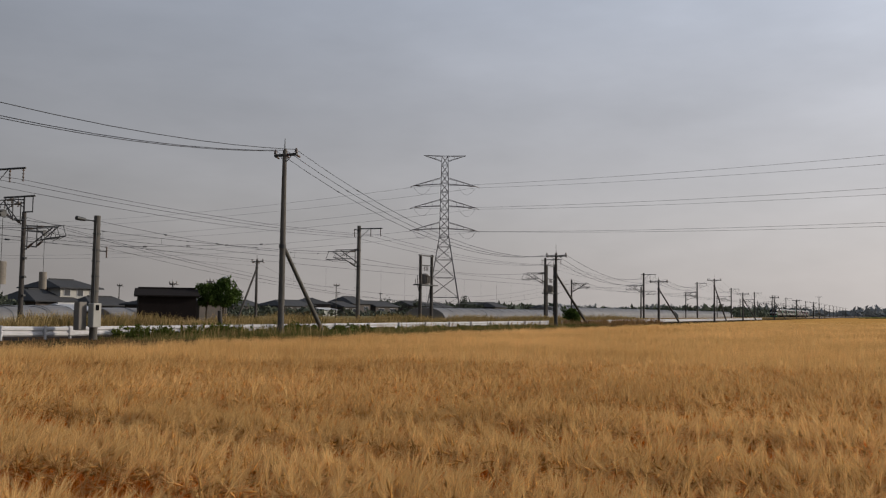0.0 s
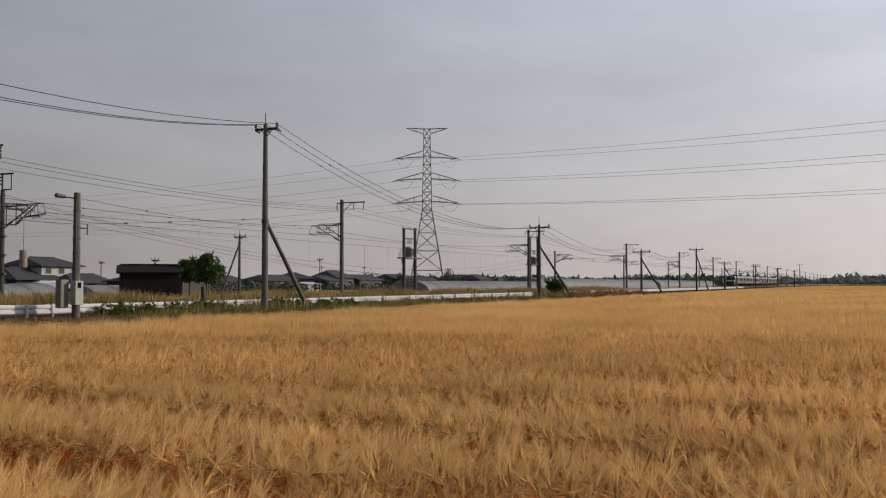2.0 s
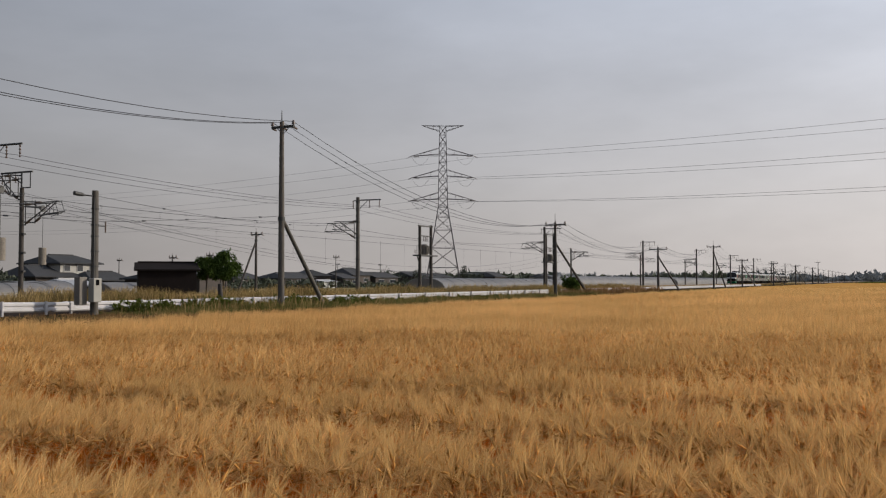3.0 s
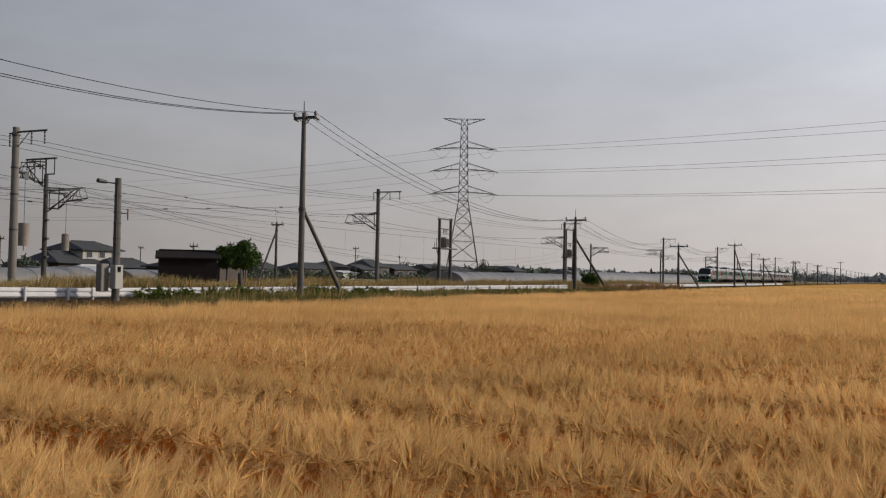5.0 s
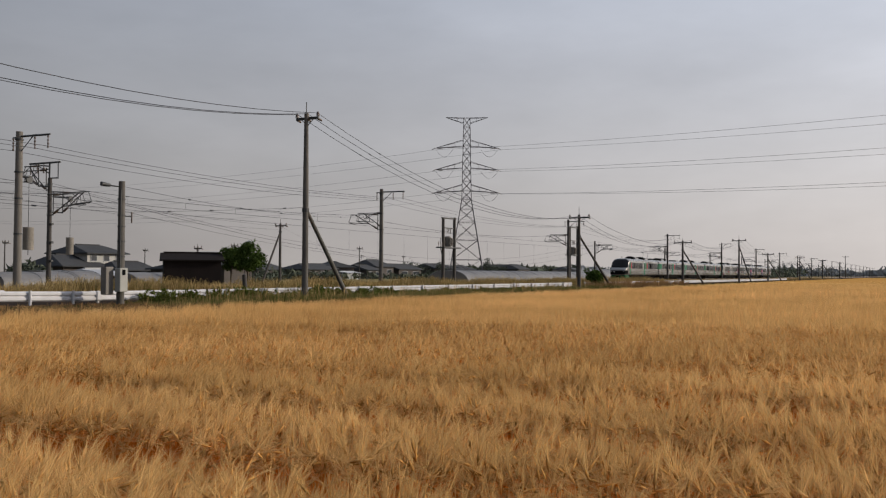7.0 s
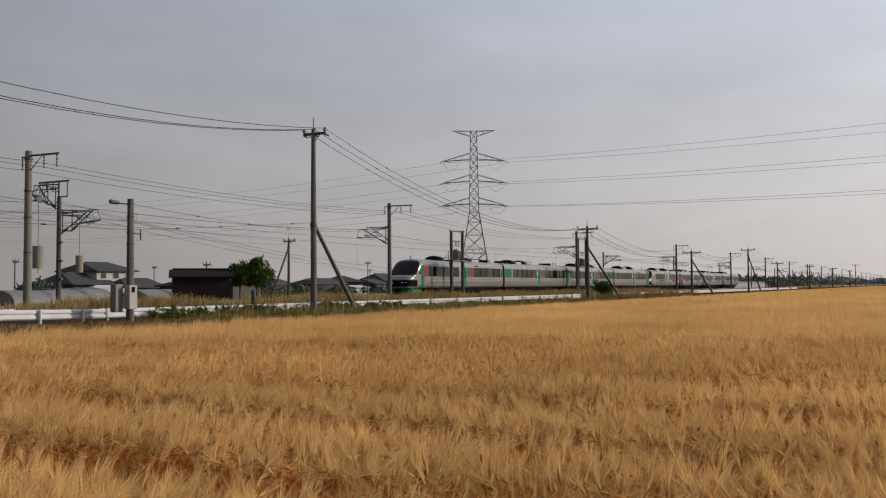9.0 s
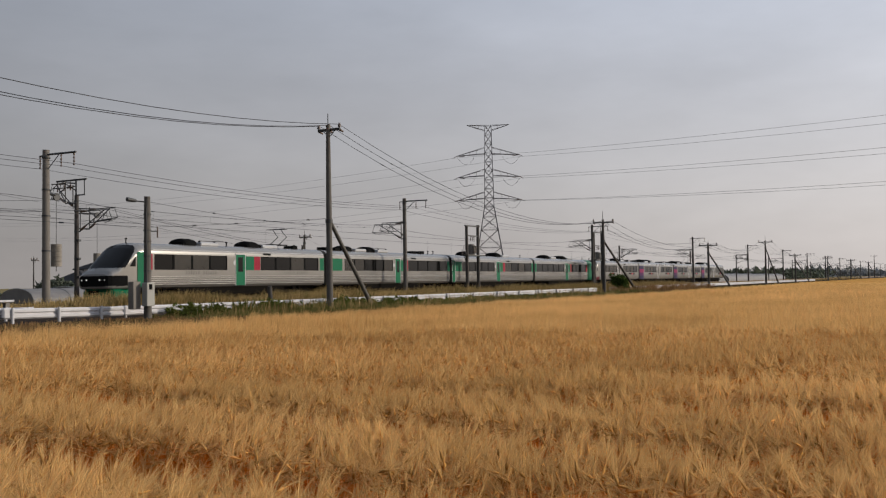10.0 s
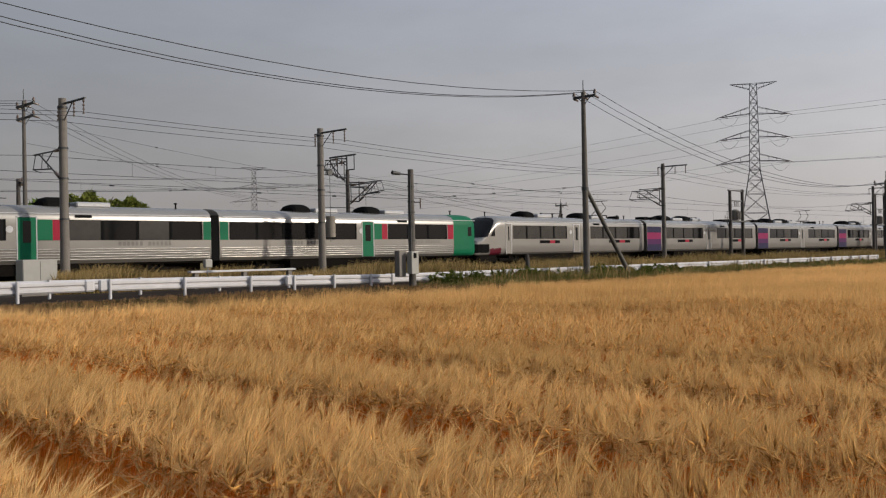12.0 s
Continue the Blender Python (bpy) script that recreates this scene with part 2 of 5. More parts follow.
def np_mesh(name, verts, tris, mats, index=None):
    me = bpy.data.meshes.new(name)
    nv, nt = len(verts), len(tris)
    me.vertices.add(nv)
    me.vertices.foreach_set("co", np.ascontiguousarray(verts, dtype=np.float32).ravel())
    me.loops.add(nt * 3)
    me.loops.foreach_set("vertex_index", np.ascontiguousarray(tris, dtype=np.int32).ravel())
    me.polygons.add(nt)
    me.polygons.foreach_set("loop_start", np.arange(0, nt * 3, 3, dtype=np.int32))
    for m in mats:
        me.materials.append(m)
    if index is not None:
        me.polygons.foreach_set("material_index", np.ascontiguousarray(index, dtype=np.int32))
    me.update(calc_edges=True)
    return me


def scatter(template_v, template_t, pos, turn, lean_x, lean_y, size):
    """Copies of one small template, each turned, leaned and sized, as one array of points and triangles."""
    n, k = len(pos), len(template_v)
    v = template_v[None, :, :] * size[:, None, None]
    c, s = np.cos(turn)[:, None], np.sin(turn)[:, None]
    x = v[..., 0] * c - v[..., 1] * s
    y = v[..., 0] * s + v[..., 1] * c
    z = v[..., 2]
    x = x + lean_x[:, None] * z * np.abs(z)
    y = y + lean_y[:, None] * z * np.abs(z)
    out = np.stack([x + pos[:, None, 0], y + pos[:, None, 1], z + pos[:, None, 2]], -1).reshape(-1, 3)
    t = (template_t[None, :, :] + (np.arange(n) * k)[:, None, None]).reshape(-1, 3)
    return out, t

# ---- setting ----
RAIL_Z = 0.55
TRACKS = (43.7, 47.6)
rng = np.random.default_rng(7)


def sheet(name, x0, x1, y0, y1, z, mat, label, category):
    bm = bmesh.new()
    box(bm, ((x0 + x1) / 2, (y0 + y1) / 2, z - 0.2), (x1 - x0, y1 - y0, 0.4))
    return tagged(part(name, bm, mat), label, category, kind="structure")


ground = bmesh.new()
bmesh.ops.create_grid(ground, x_segments=40, y_segments=40, size=4500, matrix=Matrix.Translation((600, 0, 0)))
tagged(part("ground", ground, SOIL), "flat brown farmland reaching to the horizon", "ground", kind="structure")
sheet("verge", -60, 900, 18.5, 29.6, 0.20, DARK_SOIL, "dark bare earth bank beside the field", "verge")
sheet("road", -60, 900, 29.6, 36.2, 0.22, ASPHALT, "narrow dark asphalt road beside the field", "road")
bal = bmesh.new()
for y0, y1, z0, z1 in ((40.9, 41.9, 0.0, 0.36), (41.9, 49.4, 0.36, 0.36), (49.4, 50.4, 0.36, 0.0)):
    vs = [bal.verts.new(p) for p in ((-120, y0, z0), (1600, y0, z0), (1600, y1, z1), (-120, y1, z1))]
    bal.faces.new(vs)
tagged(part("track_bed", bal, BALLAST_M), "grey-brown stone ballast of a double railway line", "ballast", kind="structure")
for ty in TRACKS:
    tr = thing("railway_track", 0, ty, 0, "rusty steel rails on concrete sleepers in ballast", "track", "railway tracks")
    for side in (-0.533, 0.533):
        part("rail", made((box, (700, side, RAIL_Z - 0.08), (1640, 0.065, 0.15))), RAIL_M, tr)
    sl = bmesh.new()
    for k in range(170):
        box(sl, (-20 + k * 0.62, 0, 0.34), (0.22, 2.0, 0.12))
    ob = part("sleepers", sl, OLD_CONCRETE, tr)
    ob["kind"] = "stuff"


# ---- barley ----
FIELD_EDGE = 15.7


def furrow(x, y):
    """0 in the wheel furrow between two beds, 1 on the bed."""
    w = 0.07 * np.sin(y * 0.7) + 0.05 * np.sin(y * 1.9 + 1.3 * x)
    d = np.abs(((x + w - 3.1) / 1.45 + 0.5) % 1.0 - 0.5) * 1.45
    g = 0.215 + 0.02 * np.sin(x * 2.1 + y * 0.45) + 0.025 * np.sin(y * 2.3)
    return np.clip((d - g) / 0.07, 0, 1)


def canopy(x, y):
    return 0.03 * np.sin(x * 0.9 + 0.6 * np.sin(y * 0.5)) * np.sin(y * 0.63 + 1.0) + 0.015 * np.sin(2.3 * x + 1.1 * y) * np.sin(1.7 * y - x)


def stalk(nod, awns, seed, fine=1.0):
    """Stem, nodding ear with its fine awns, and a leaf, from the leaf layer up. Returns points, triangles, and which are straw."""
    r = np.random.default_rng(seed)
    v, t, straw = [], [], []

    def tri(m, *p):
        k = len(v)
        v.extend(p)
        t.append((k, k + 1, k + 2))
        straw.append(m)

    top = np.array((0, 0, 0.28))
    tri(0, (-0.0055, 0, -0.36), (0.0055, 0, -0.36), top)
    tri(0, (0, -0.0055, -0.36), (0, 0.0055, -0.36), top)
    d = np.array((math.sin(nod), 0, math.cos(nod)))
    side = np.array((0, 1, 0))
    up = np.cross(d, side)
    mid, end = top + d * 0.03, top + d * 0.075
    k = len(v)
    v.extend([top] + [mid + 0.0065 * (side * math.cos(a) + up * math.sin(a)) for a in (0, 2.09, 4.19)] + [end])
    for i in range(3):
        j = (i + 1) % 3
        t.append((k, k + 1 + i, k + 1 + j))
        t.append((k + 4, k + 1 + j, k + 1 + i))
        straw.extend([1, 1])
    for i in range(awns):
        f = r.uniform(0.1, 1.0)
        base = top + d * 0.075 * f
        a = r.uniform(0, 6.28)
        w = d * 0.95 + (0, 0, 0.22) + 0.26 * (side * math.cos(a) + up * math.sin(a))
        tip = base + w * r.uniform(0.06, 0.105)
        o = np.cross(w, (math.cos(a), math.sin(a), 0.2)) * 0.0011 * fine
        tri(2, base - o, base + o, tip)
    a = r.uniform(0, 6.28)
    q = np.array((math.cos(a), math.sin(a), 0))
    o = np.array((-q[1], q[0], 0)) * 0.004
    tri(0, np.array((0, 0, -0.12)) - o, np.array((0, 0, -0.12)) + o, q * 0.05 + (0, 0, 0.10))
    return np.array(v, float), np.array(t), np.array(straw)


def tuft(count, seed, spread, wide):
    """A coarser tuft for the distance: a few broad blades."""
    r = np.random.default_rng(seed)
    v, t = [], []
    for i in range(count):
        a, b = r.uniform(0, 6.28), r.uniform(0, 6.28)
        p = np.array((spread * math.cos(a), spread * math.sin(a), 0)) * r.uniform(0, 1)
        o = np.array((math.cos(b), math.sin(b), 0)) * wide
        h = r.uniform(0.32, 0.42)
        tip = p + np.array((r.uniform(-0.08, 0.12), r.uniform(-0.08, 0.08), h))
        k = len(v)
        v.extend([p - o + (0, 0, 0.0), p + o + (0, 0, 0.0), tip])
        t.append((k, k + 1, k + 2))
    return np.array(v, float), np.array(t), np.full(len(t), 2)


def grow(templates, density, r0, r1, x0, x1, y0, y1, a0=-4.5, a1=74.0, size=1.0):
    n = int(density * (x1 - x0) * (y1 - y0))
    x, y = rng.uniform(x0, x1, n), rng.uniform(y0, y1, n)
    r, a = np.hypot(x, y), np.degrees(np.arctan2(y, x))
    f = furrow(x, y)
    edge = FIELD_EDGE + 0.12 * np.sin(x * 1.7) + 0.08 * np.sin(x * 4.1)
    keep = (r > r0) & (r <= r1) & (a > a0) & (a < a1) & (y < edge) & (rng.uniform(0, 1, n) < 0.04 + 0.96 * f)
    x, y, f = x[keep], y[keep], f[keep]
    z = 0.37 + canopy(x, y) - 0.16 * (1 - f) + rng.normal(0, 0.022, len(x))
    which = rng.integers(0, len(templates), len(x))
    vs, ts, ms, base = [], [], [], 0
    for k, (tv, tt, tm) in enumerate(templates):
        m = which == k
        c = int(m.sum())
        if not c:
            continue
        v, t = scatter(tv, tt, np.stack([x[m], y[m], z[m]], 1), rng.normal(0.4, 1.2, c),
                       rng.normal(0.28, 0.3, c), rng.normal(0.05, 0.3, c), size * rng.uniform(0.85, 1.15, c))
        vs.append(v)
        ts.append(t + base)
        ms.append(np.tile(tm, c))
        base += len(v)
    return np.concatenate(vs), np.concatenate(ts), np.concatenate(ms)


nods = (0.3, 0.7, 1.1, 1.5, 2.0, 1.3)
near_kinds = [stalk(n, 17, k) for k, n in enumerate(nods)]
next_kinds = [stalk(n, 9, 10 + k, 1.6) for k, n in enumerate(nods)]
mid_kinds = [tuft(8, k, 0.07, 0.005) for k in range(5)]
far_kinds = [tuft(8, 20 + k, 0.20, 0.018) for k in range(4)]
pieces = [grow(near_kinds, 1000, 1.6, 7.5, 0.3, 7.6, -0.8, 7.6),
          grow(next_kinds, 300, 0.0, 1.6, 0.3, 1.6, -1.6, 1.6, -89, 89),
          grow(next_kinds, 260, 1.6, 10.0, 0.3, 10.0, -10.0, 0.0, -89, -4.5),
          grow(next_kinds, 300, 1.6, 12.0, 0.3, 3.5, 1.0, 12.0, 74, 89.5),
          grow(mid_kinds, 60, 10.0, 34.0, 0.3, 34.0, -12.0, 0.0, -89, -4.5),
          grow(next_kinds, 520, 7.5, 15.0, 0.3, 15.0, -1.4, 14.9),
          grow(mid_kinds, 120, 15.0, 38.0, 1.5, 38.0, -3.2, 16.2),
          grow(far_kinds, 17, 38.0, 130.0, 30.0, 130.0, -10.5, 16.2)]
allv, allt, base = [], [], 0
for v, t, m in pieces:
    allv.append(v)
    allt.append(t + base)
    base += len(v)
barley = new("barley", np_mesh("barley", np.concatenate(allv), np.concatenate(allt), [BARLEY_STEM, BARLEY_EAR, BARLEY], np.concatenate([m for v, t, m in pieces])))
tagged(barley, "ripe golden-brown barley with nodding bearded ears", "barley", kind="stuff")
# the dense lower leaves between the stalks
gx, gy = np.meshgrid(np.concatenate([np.arange(0.3, 16.0, 0.07), np.arange(16.0, 60.05, 0.25)]), np.arange(-12, FIELD_EDGE + 0.01, 0.30))
ff = furrow(gx, gy)
gz = 0.47 + canopy(gx, gy) - 0.38 * (1 - ff) + rng.normal(0, 0.03, gx.shape)
nr, nc = gx.shape
gi = np.arange(nr * nc).reshape(nr, nc)
quads = np.stack([gi[:-1, :-1], gi[:-1, 1:], gi[1:, 1:], gi[1:, :-1]], -1).reshape(-1, 4)
bed = new("barley_bed", np_mesh("barley_bed", np.stack([gx, gy, gz], -1).reshape(-1, 3), np.concatenate([quads[:, [0, 1, 2]], quads[:, [0, 2, 3]]]), [BARLEY_BED]))
tagged(bed, "dense brown lower leaves and straw of the barley", "barley", kind="stuff")
gx, gy = np.meshgrid(np.concatenate([np.arange(60, 140, 1.0), np.arange(140, 330.1, 5.0)]), np.concatenate([np.arange(-260, -12, 4.0), np.arange(-12, FIELD_EDGE + 0.01, 0.7)]))
gz = np.clip(0.5 + 0.27 * (gx - 60) / 60, 0.5, 0.77) + rng.normal(0, 0.02, gx.shape)
nr, nc = gx.shape
gi = np.arange(nr * nc).reshape(nr, nc)
quads = np.stack([gi[:-1, :-1], gi[:-1, 1:], gi[1:, 1:], gi[1:, :-1]], -1).reshape(-1, 4)
far = new("barley_far", np_mesh("barley_far", np.stack([gx, gy, gz], -1).reshape(-1, 3), np.concatenate([quads[:, [0, 1, 2]], quads[:, [0, 2, 3]]]), [BARLEY_FAR]))
tagged(far, "distant ripe barley, a smooth golden-brown surface", "barley", kind="stuff")

# ---- railway poles ----
CAT_Y, FAR_Y = 40.7, 50.6


def insulator(bm, p, length=0.35, r=0.06):
    p = Vector(p)
    rings, n = [], 8
    for k in range(4):
        for u, g in ((0.0, 0.4), (0.35, 0.45), (0.75, 1.0), (0.9, 0.9)):
            z = p.z - length * (k + u) / 4
            rings.append([bm.verts.new((p.x + r * g * math.cos(2 * math.pi * i / n), p.y + r * g * math.sin(2 * math.pi * i / n), z)) for i in range(n)])
    for a, b in zip(rings, rings[1:]):
        for i in range(n):
            bm.faces.new((a[i], a[(i + 1) % n], b[(i + 1) % n], b[i]))
    bm.faces.new(rings[0])
    bm.faces.new(list(reversed(rings[-1])))


def cantilever(parent, s, reach, z, x=0.0):
    """Hinged arm of steel tubes that holds the contact wire; s: +1 or -1 across the track, x: set along the track."""
    bm = bmesh.new()
    tube(bm, (x, s * 0.35, z - 0.75), (x, s * 0.35, z + 0.75), 0.036, n=6)
    for h in (-0.7, 0.65):
        bar(bm, (0, s * 0.12, z + h), (x, s * 0.36, z + h), 0.06)
    tube(bm, (x, s * 0.35, z + 0.6), (x, s * reach, z + 0.62), 0.036, n=6)
    tube(bm, (x, s * 0.35, z - 0.65), (x, s * (reach - 0.5), z + 0.60), 0.036, n=6)
    tube(bm, (x, s * 1.1, z + 0.6), (x, s * 1.9, z + 0.13), 0.026, n=5)
    tube(bm, (x, s * 1.2, z - 0.18), (x, s * (reach + 0.2), z - 0.05), 0.036, n=6)
    tube(bm, (x, s * 1.6, z - 0.12), (x, s * 1.7, z + 0.1), 0.03, n=5)
    tube(bm, (x, s * (reach + 0.2), z - 0.05), (x + 0.05, s * (reach - 0.5), z - 0.25), 0.022, n=5)
    tube(bm, (x, s * (reach - 0.1), z + 0.62), (x, s * (reach + 0.2), z - 0.05), 0.02, n=5)
    tube(bm, (x, s * (reach - 0.9), z + 0.62), (x, s * (reach - 0.75), z - 0.09), 0.018, n=5)
    part("cantilever", bm, DARK_STEEL, parent, "dark steel tube cantilever arm")
    part("insulator", made((tube, (x, s * 0.45, z + 0.61), (x, s * 0.9, z + 0.61), 0.085, 0.07, 8)), INSULATOR, parent)
    part("insulator", made((tube, (x, s * 0.45, z - 0.60), (x, s * 0.85, z - 0.36), 0.085, 0.07, 8)), INSULATOR, parent)


def feeder_bracket(parent, s, z):
    bm = bmesh.new()
    bar(bm, (0, s * 0.1, z), (0, s * 2.25, z - 0.02), 0.075)
    bar(bm, (0, s * 0.15, z - 0.75), (0, s * 1.1, z + 0.04), 0.04)
    bar(bm, (0, -s * 0.5, z - 0.05), (0, s * 0.1, z), 0.05)
    part("feeder_bracket", bm, DARK_STEEL, parent)
    for q in (-0.45, 1.15, 2.1):
        bm = bmesh.new()
        insulator(bm, (0, s * q, z + 0.0), 0.7, 0.055)
        part("insulator", bm, INSULATOR, parent)


def cat_pole(x, y, top, s=1, arm=True, feeder=True, r=0.17, mat=OLD_CONCRETE, label="weathered round concrete railway mast with dark steel arm", armz=5.9, twin=False):
    t = thing("catenary_mast", x, y, 0, label, "railway mast", "masts along the railway")
    bm = bmesh.new()
    tube(bm, (0, 0, 0), (0, 0, top * 0.5), r * 1.12, r, 16)
    tube(bm, (0, 0, top * 0.5), (0, 0, top), r, r * 0.88, 16)
    part("pole", bm, mat, t)
    for z in (armz - 0.7, armz + 0.65, top - 0.4, 3.4):
        part("band", made((tube, (0, 0, z - 0.04), (0, 0, z + 0.04), r * 1.14, None, 14)), DARK_STEEL, t)
    if arm:
        cantilever(t, s, 3.1, armz)
        if twin:
            cantilever(t, s, 2.8, armz + 0.18, 0.75)
    if feeder:
        feeder_bracket(t, -s, top - 0.25)
    return t


NEAR_MASTS = [(17.64, 8.75), (32.0, 8.6), (67.7, 8.65), (114.8, 8.6), (168.1, 8.85), (219.6, 8.9), (270.0, 8.9), (319.0, 8.9)]
NEAR_MASTS += [(319.0 + 50 * k, 8.9) for k in range(1, 14)]
for x, top in NEAR_MASTS:
    near = x < 40
    cat_pole(x, CAT_Y, top, 1, arm=x != 32.0, twin=60 < x < 240, mat=CONCRETE if near else DARK_POLE if x > 100 else OLD_CONCRETE, r=0.19 if near else 0.17,
             label="pale grey round concrete railway mast with dark steel arm" if near else "dark weathered railway mast with dark steel arm")
FAR_MASTS = [(42.15, 7.6), (156.5, 7.3)] + [(156.5 + 50 * k, 7.4) for k in range(1, 10)]
for x, top in FAR_MASTS:
    mast = cat_pole(x, FAR_Y, top, -1, feeder=False, r=0.15, mat=DARK_POLE, label="slim dark railway mast with dark steel arm", armz=5.9, twin=x < 200)
    if x < 50:
        cantilever(mast, 1, 2.3, 7.55)
        cantilever(mast, 1, 1.7, 7.75, -0.6)
        part("top_beam", made((box, (0, 0.5, 8.62), (0.09, 2.9, 0.11)), (bar, (0, 0.05, 7.5), (0, 0.05, 8.6), 0.1), (bar, (0, -0.75, 7.55), (0, -0.75, 8.6), 0.06), (bar, (0, -0.75, 7.6), (0, 0.05, 7.6), 0.06), (bar, (0, 1.85, 8.6), (0, 1.85, 7.9), 0.05), (bar, (0, 0.05, 7.9), (0, 1.4, 8.6), 0.05)), DARK_STEEL, mast)
        for q in (0.6, 1.2, 1.85):
            part("insulator", made((insulator, (0, q, 8.55), 0.6, 0.07)), INSULATOR, mast)
        for h in (2.2, 3.4, 4.6):
            part("clamp", made((box, (0, -0.2, h), (0.2, 0.25, 0.14), 0.02)), DARK_STEEL, mast)


def h_pole(x, gap, tops):
    """Two poles with a platform that carries a transformer."""
    t = thing("transformer_stand", x, CAT_Y, 0, "two dark poles carrying a grey transformer on a platform", "transformer stand", "transformer stands")
    for k, h in enumerate(tops):
        part("pole", made((tube, (k * gap, 0, 0), (k * gap, 0, h), 0.17, 0.14, 12)), DARK_POLE, t)
    part("platform", made((box, (gap / 2, 0, 4.0), (gap + 1.2, 0.9, 0.12)), (bar, (-0.6, 0, 4.0), (0, 0, 2.9), 0.06), (bar, (-0.6, 0, 4.05), (-0.6, 0, 4.9), 0.04), (bar, (-0.6, 0, 4.9), (0, 0, 4.9), 0.04)), DARK_STEEL, t)
    part("crossbar", made((box, (gap / 2, 0, tops[0] + 0.05), (gap + 0.7, 0.12, 0.12)), (box, (gap / 2, 0, 5.9), (gap + 0.3, 0.1, 0.1))), DARK_STEEL, t)
    bm = bmesh.new()
    tube(bm, (gap * 0.4, 0, 4.08), (gap * 0.4, 0, 5.0), 0.36, None, 16)
    tube(bm, (gap * 0.4, 0, 5.0), (gap * 0.4, 0, 5.12), 0.36, 0.2, 16)
    for k in range(5):
        box(bm, (gap * 0.4 - 0.3 + 0.15 * k, -0.36, 4.55), (0.04, 0.16, 0.75))
    part("transformer", bm, CAB_DARK, t, "dull grey ribbed oil transformer")
    for k in range(3):
        part("insulator", made((insulator, (gap / 2 - 0.35 + 0.35 * k, 0, 5.85), 0.45, 0.06)), INSULATOR, t)
        part("insulator", made((insulator, (-0.6, -0.2 + 0.2 * k, 4.57), 0.5, 0.05)), INSULATOR, t)


h_pole(79.2, 2.4, (6.8, 7.0))
h_pole(115.4, 3.0, (7.6, 7.9))

# ---- balance weights by the first mast ----
for x, y, z0, z1, r in ((33.1, 41.3, 2.62, 3.80, 0.27), (43.3, 50.0, 2.63, 3.76, 0.24)):
    t = thing("balance_weight", x, y, z0, "stack of rusty iron balance weights hanging on cables", "balance weight", "balance weights")
    h = (z1 - z0) / 9
    for k in range(9):
        part("iron_disc", made((tube, (0, 0, k * h), (0, 0, (k + 0.96) * h), r, None, 18)), WEIGHT_M, t)
    px, py = (32.0, CAT_Y) if x < 40 else (42.15, FAR_Y)
    part("pulley_bracket", made((bar, (px - x, py - y, 6.4 - z0), (0, 0, 6.4 - z0), 0.07), (tube, (0, -0.05, 6.3 - z0), (0, 0.05, 6.3 - z0), 0.2, None, 14)), DARK_STEEL, t)
    part("cable", made((tube, (0, 0, z1 - z0), (0, 0, 6.4 - z0), 0.015, None, 5), (tube, (0, 0, -0.25), (0, 0, 0), 0.02, None, 5)), DARK_STEEL, t)

# ---- roadside power poles ----
def power_pole(x, y, z0, top, pin, strut=None, arms=1, mat=OLD_CONCRETE, label="grey concrete power pole with crossarm", r=0.15, arm_len=1.7):
    t = thing("power_pole", x, y, z0, label, "power pole", "power poles along the road")
    h = top - z0
    part("pole", made((tube, (0, 0, 0), (0, 0, h * 0.55), r * 1.15, r, 16), (tube, (0, 0, h * 0.55), (0, 0, h + 0.2), r, r * 0.72, 16)), mat, t)
    part("lightning_rod", made((tube, (0, 0, h), (0, 0, pin - z0), 0.03, 0.02, 6)), DARK_STEEL, t)
    for k in range(arms):
        z = h - 0.05 - 0.75 * k
        part("crossarm", made((box, (0.1, 0, z), (0.11, arm_len, 0.13)), (bar, (0.1, -arm_len * 0.3, z), (0.1, 0, z - 0.4), 0.03), (bar, (0.1, arm_len * 0.3, z), (0.1, 0, z - 0.4), 0.03)), DARK_STEEL, t)
        for q in (-0.47, 0.0, 0.47) if not k else (-0.45, 0.45):
            bm = bmesh.new()
            tube(bm, (0.1, q * arm_len, z + 0.04), (0.1, q * arm_len, z + 0.10), 0.02, None, 6)
            tube(bm, (0.1, q * arm_len, z + 0.10), (0.1, q * arm_len, z + 0.20), 0.10, 0.075, 8)
            tube(bm, (0.1, q * arm_len, z + 0.20), (0.1, q * arm_len, z + 0.32), 0.085, 0.04, 8)
            tube(bm, (0.12, q * arm_len, z - 0.04), (0.42, q * arm_len, z - 0.10), 0.07, 0.05, 8)
            part("insulator", bm, INSULATOR, t)
    if strut:
        sx, sy, sh = strut
        part("strut", made((tube, (sx, sy, -0.1), (0.05, 0, sh), 0.13, 0.10, 12)), DARK_POLE if mat is DARK_POLE else OLD_CONCRETE, t, "slanting support pole")
        part("strut_band", made((tube, (0, 0, sh - 0.15), (0, 0, sh + 0.05), r * 1.25, None, 12)), DARK_STEEL, t)
    bm = bmesh.new()
    for k in range(9):
        a = k * math.pi
        z = 1.9 + k * 0.42
        if z < h - 1:
            tube(bm, (0, 0, z), (0.26 * math.cos(a), 0.26 * math.sin(a), z), 0.012, None, 5)
    part("step_bolt", bm, DARK_STEEL, t)["kind"] = "stuff"
    return t


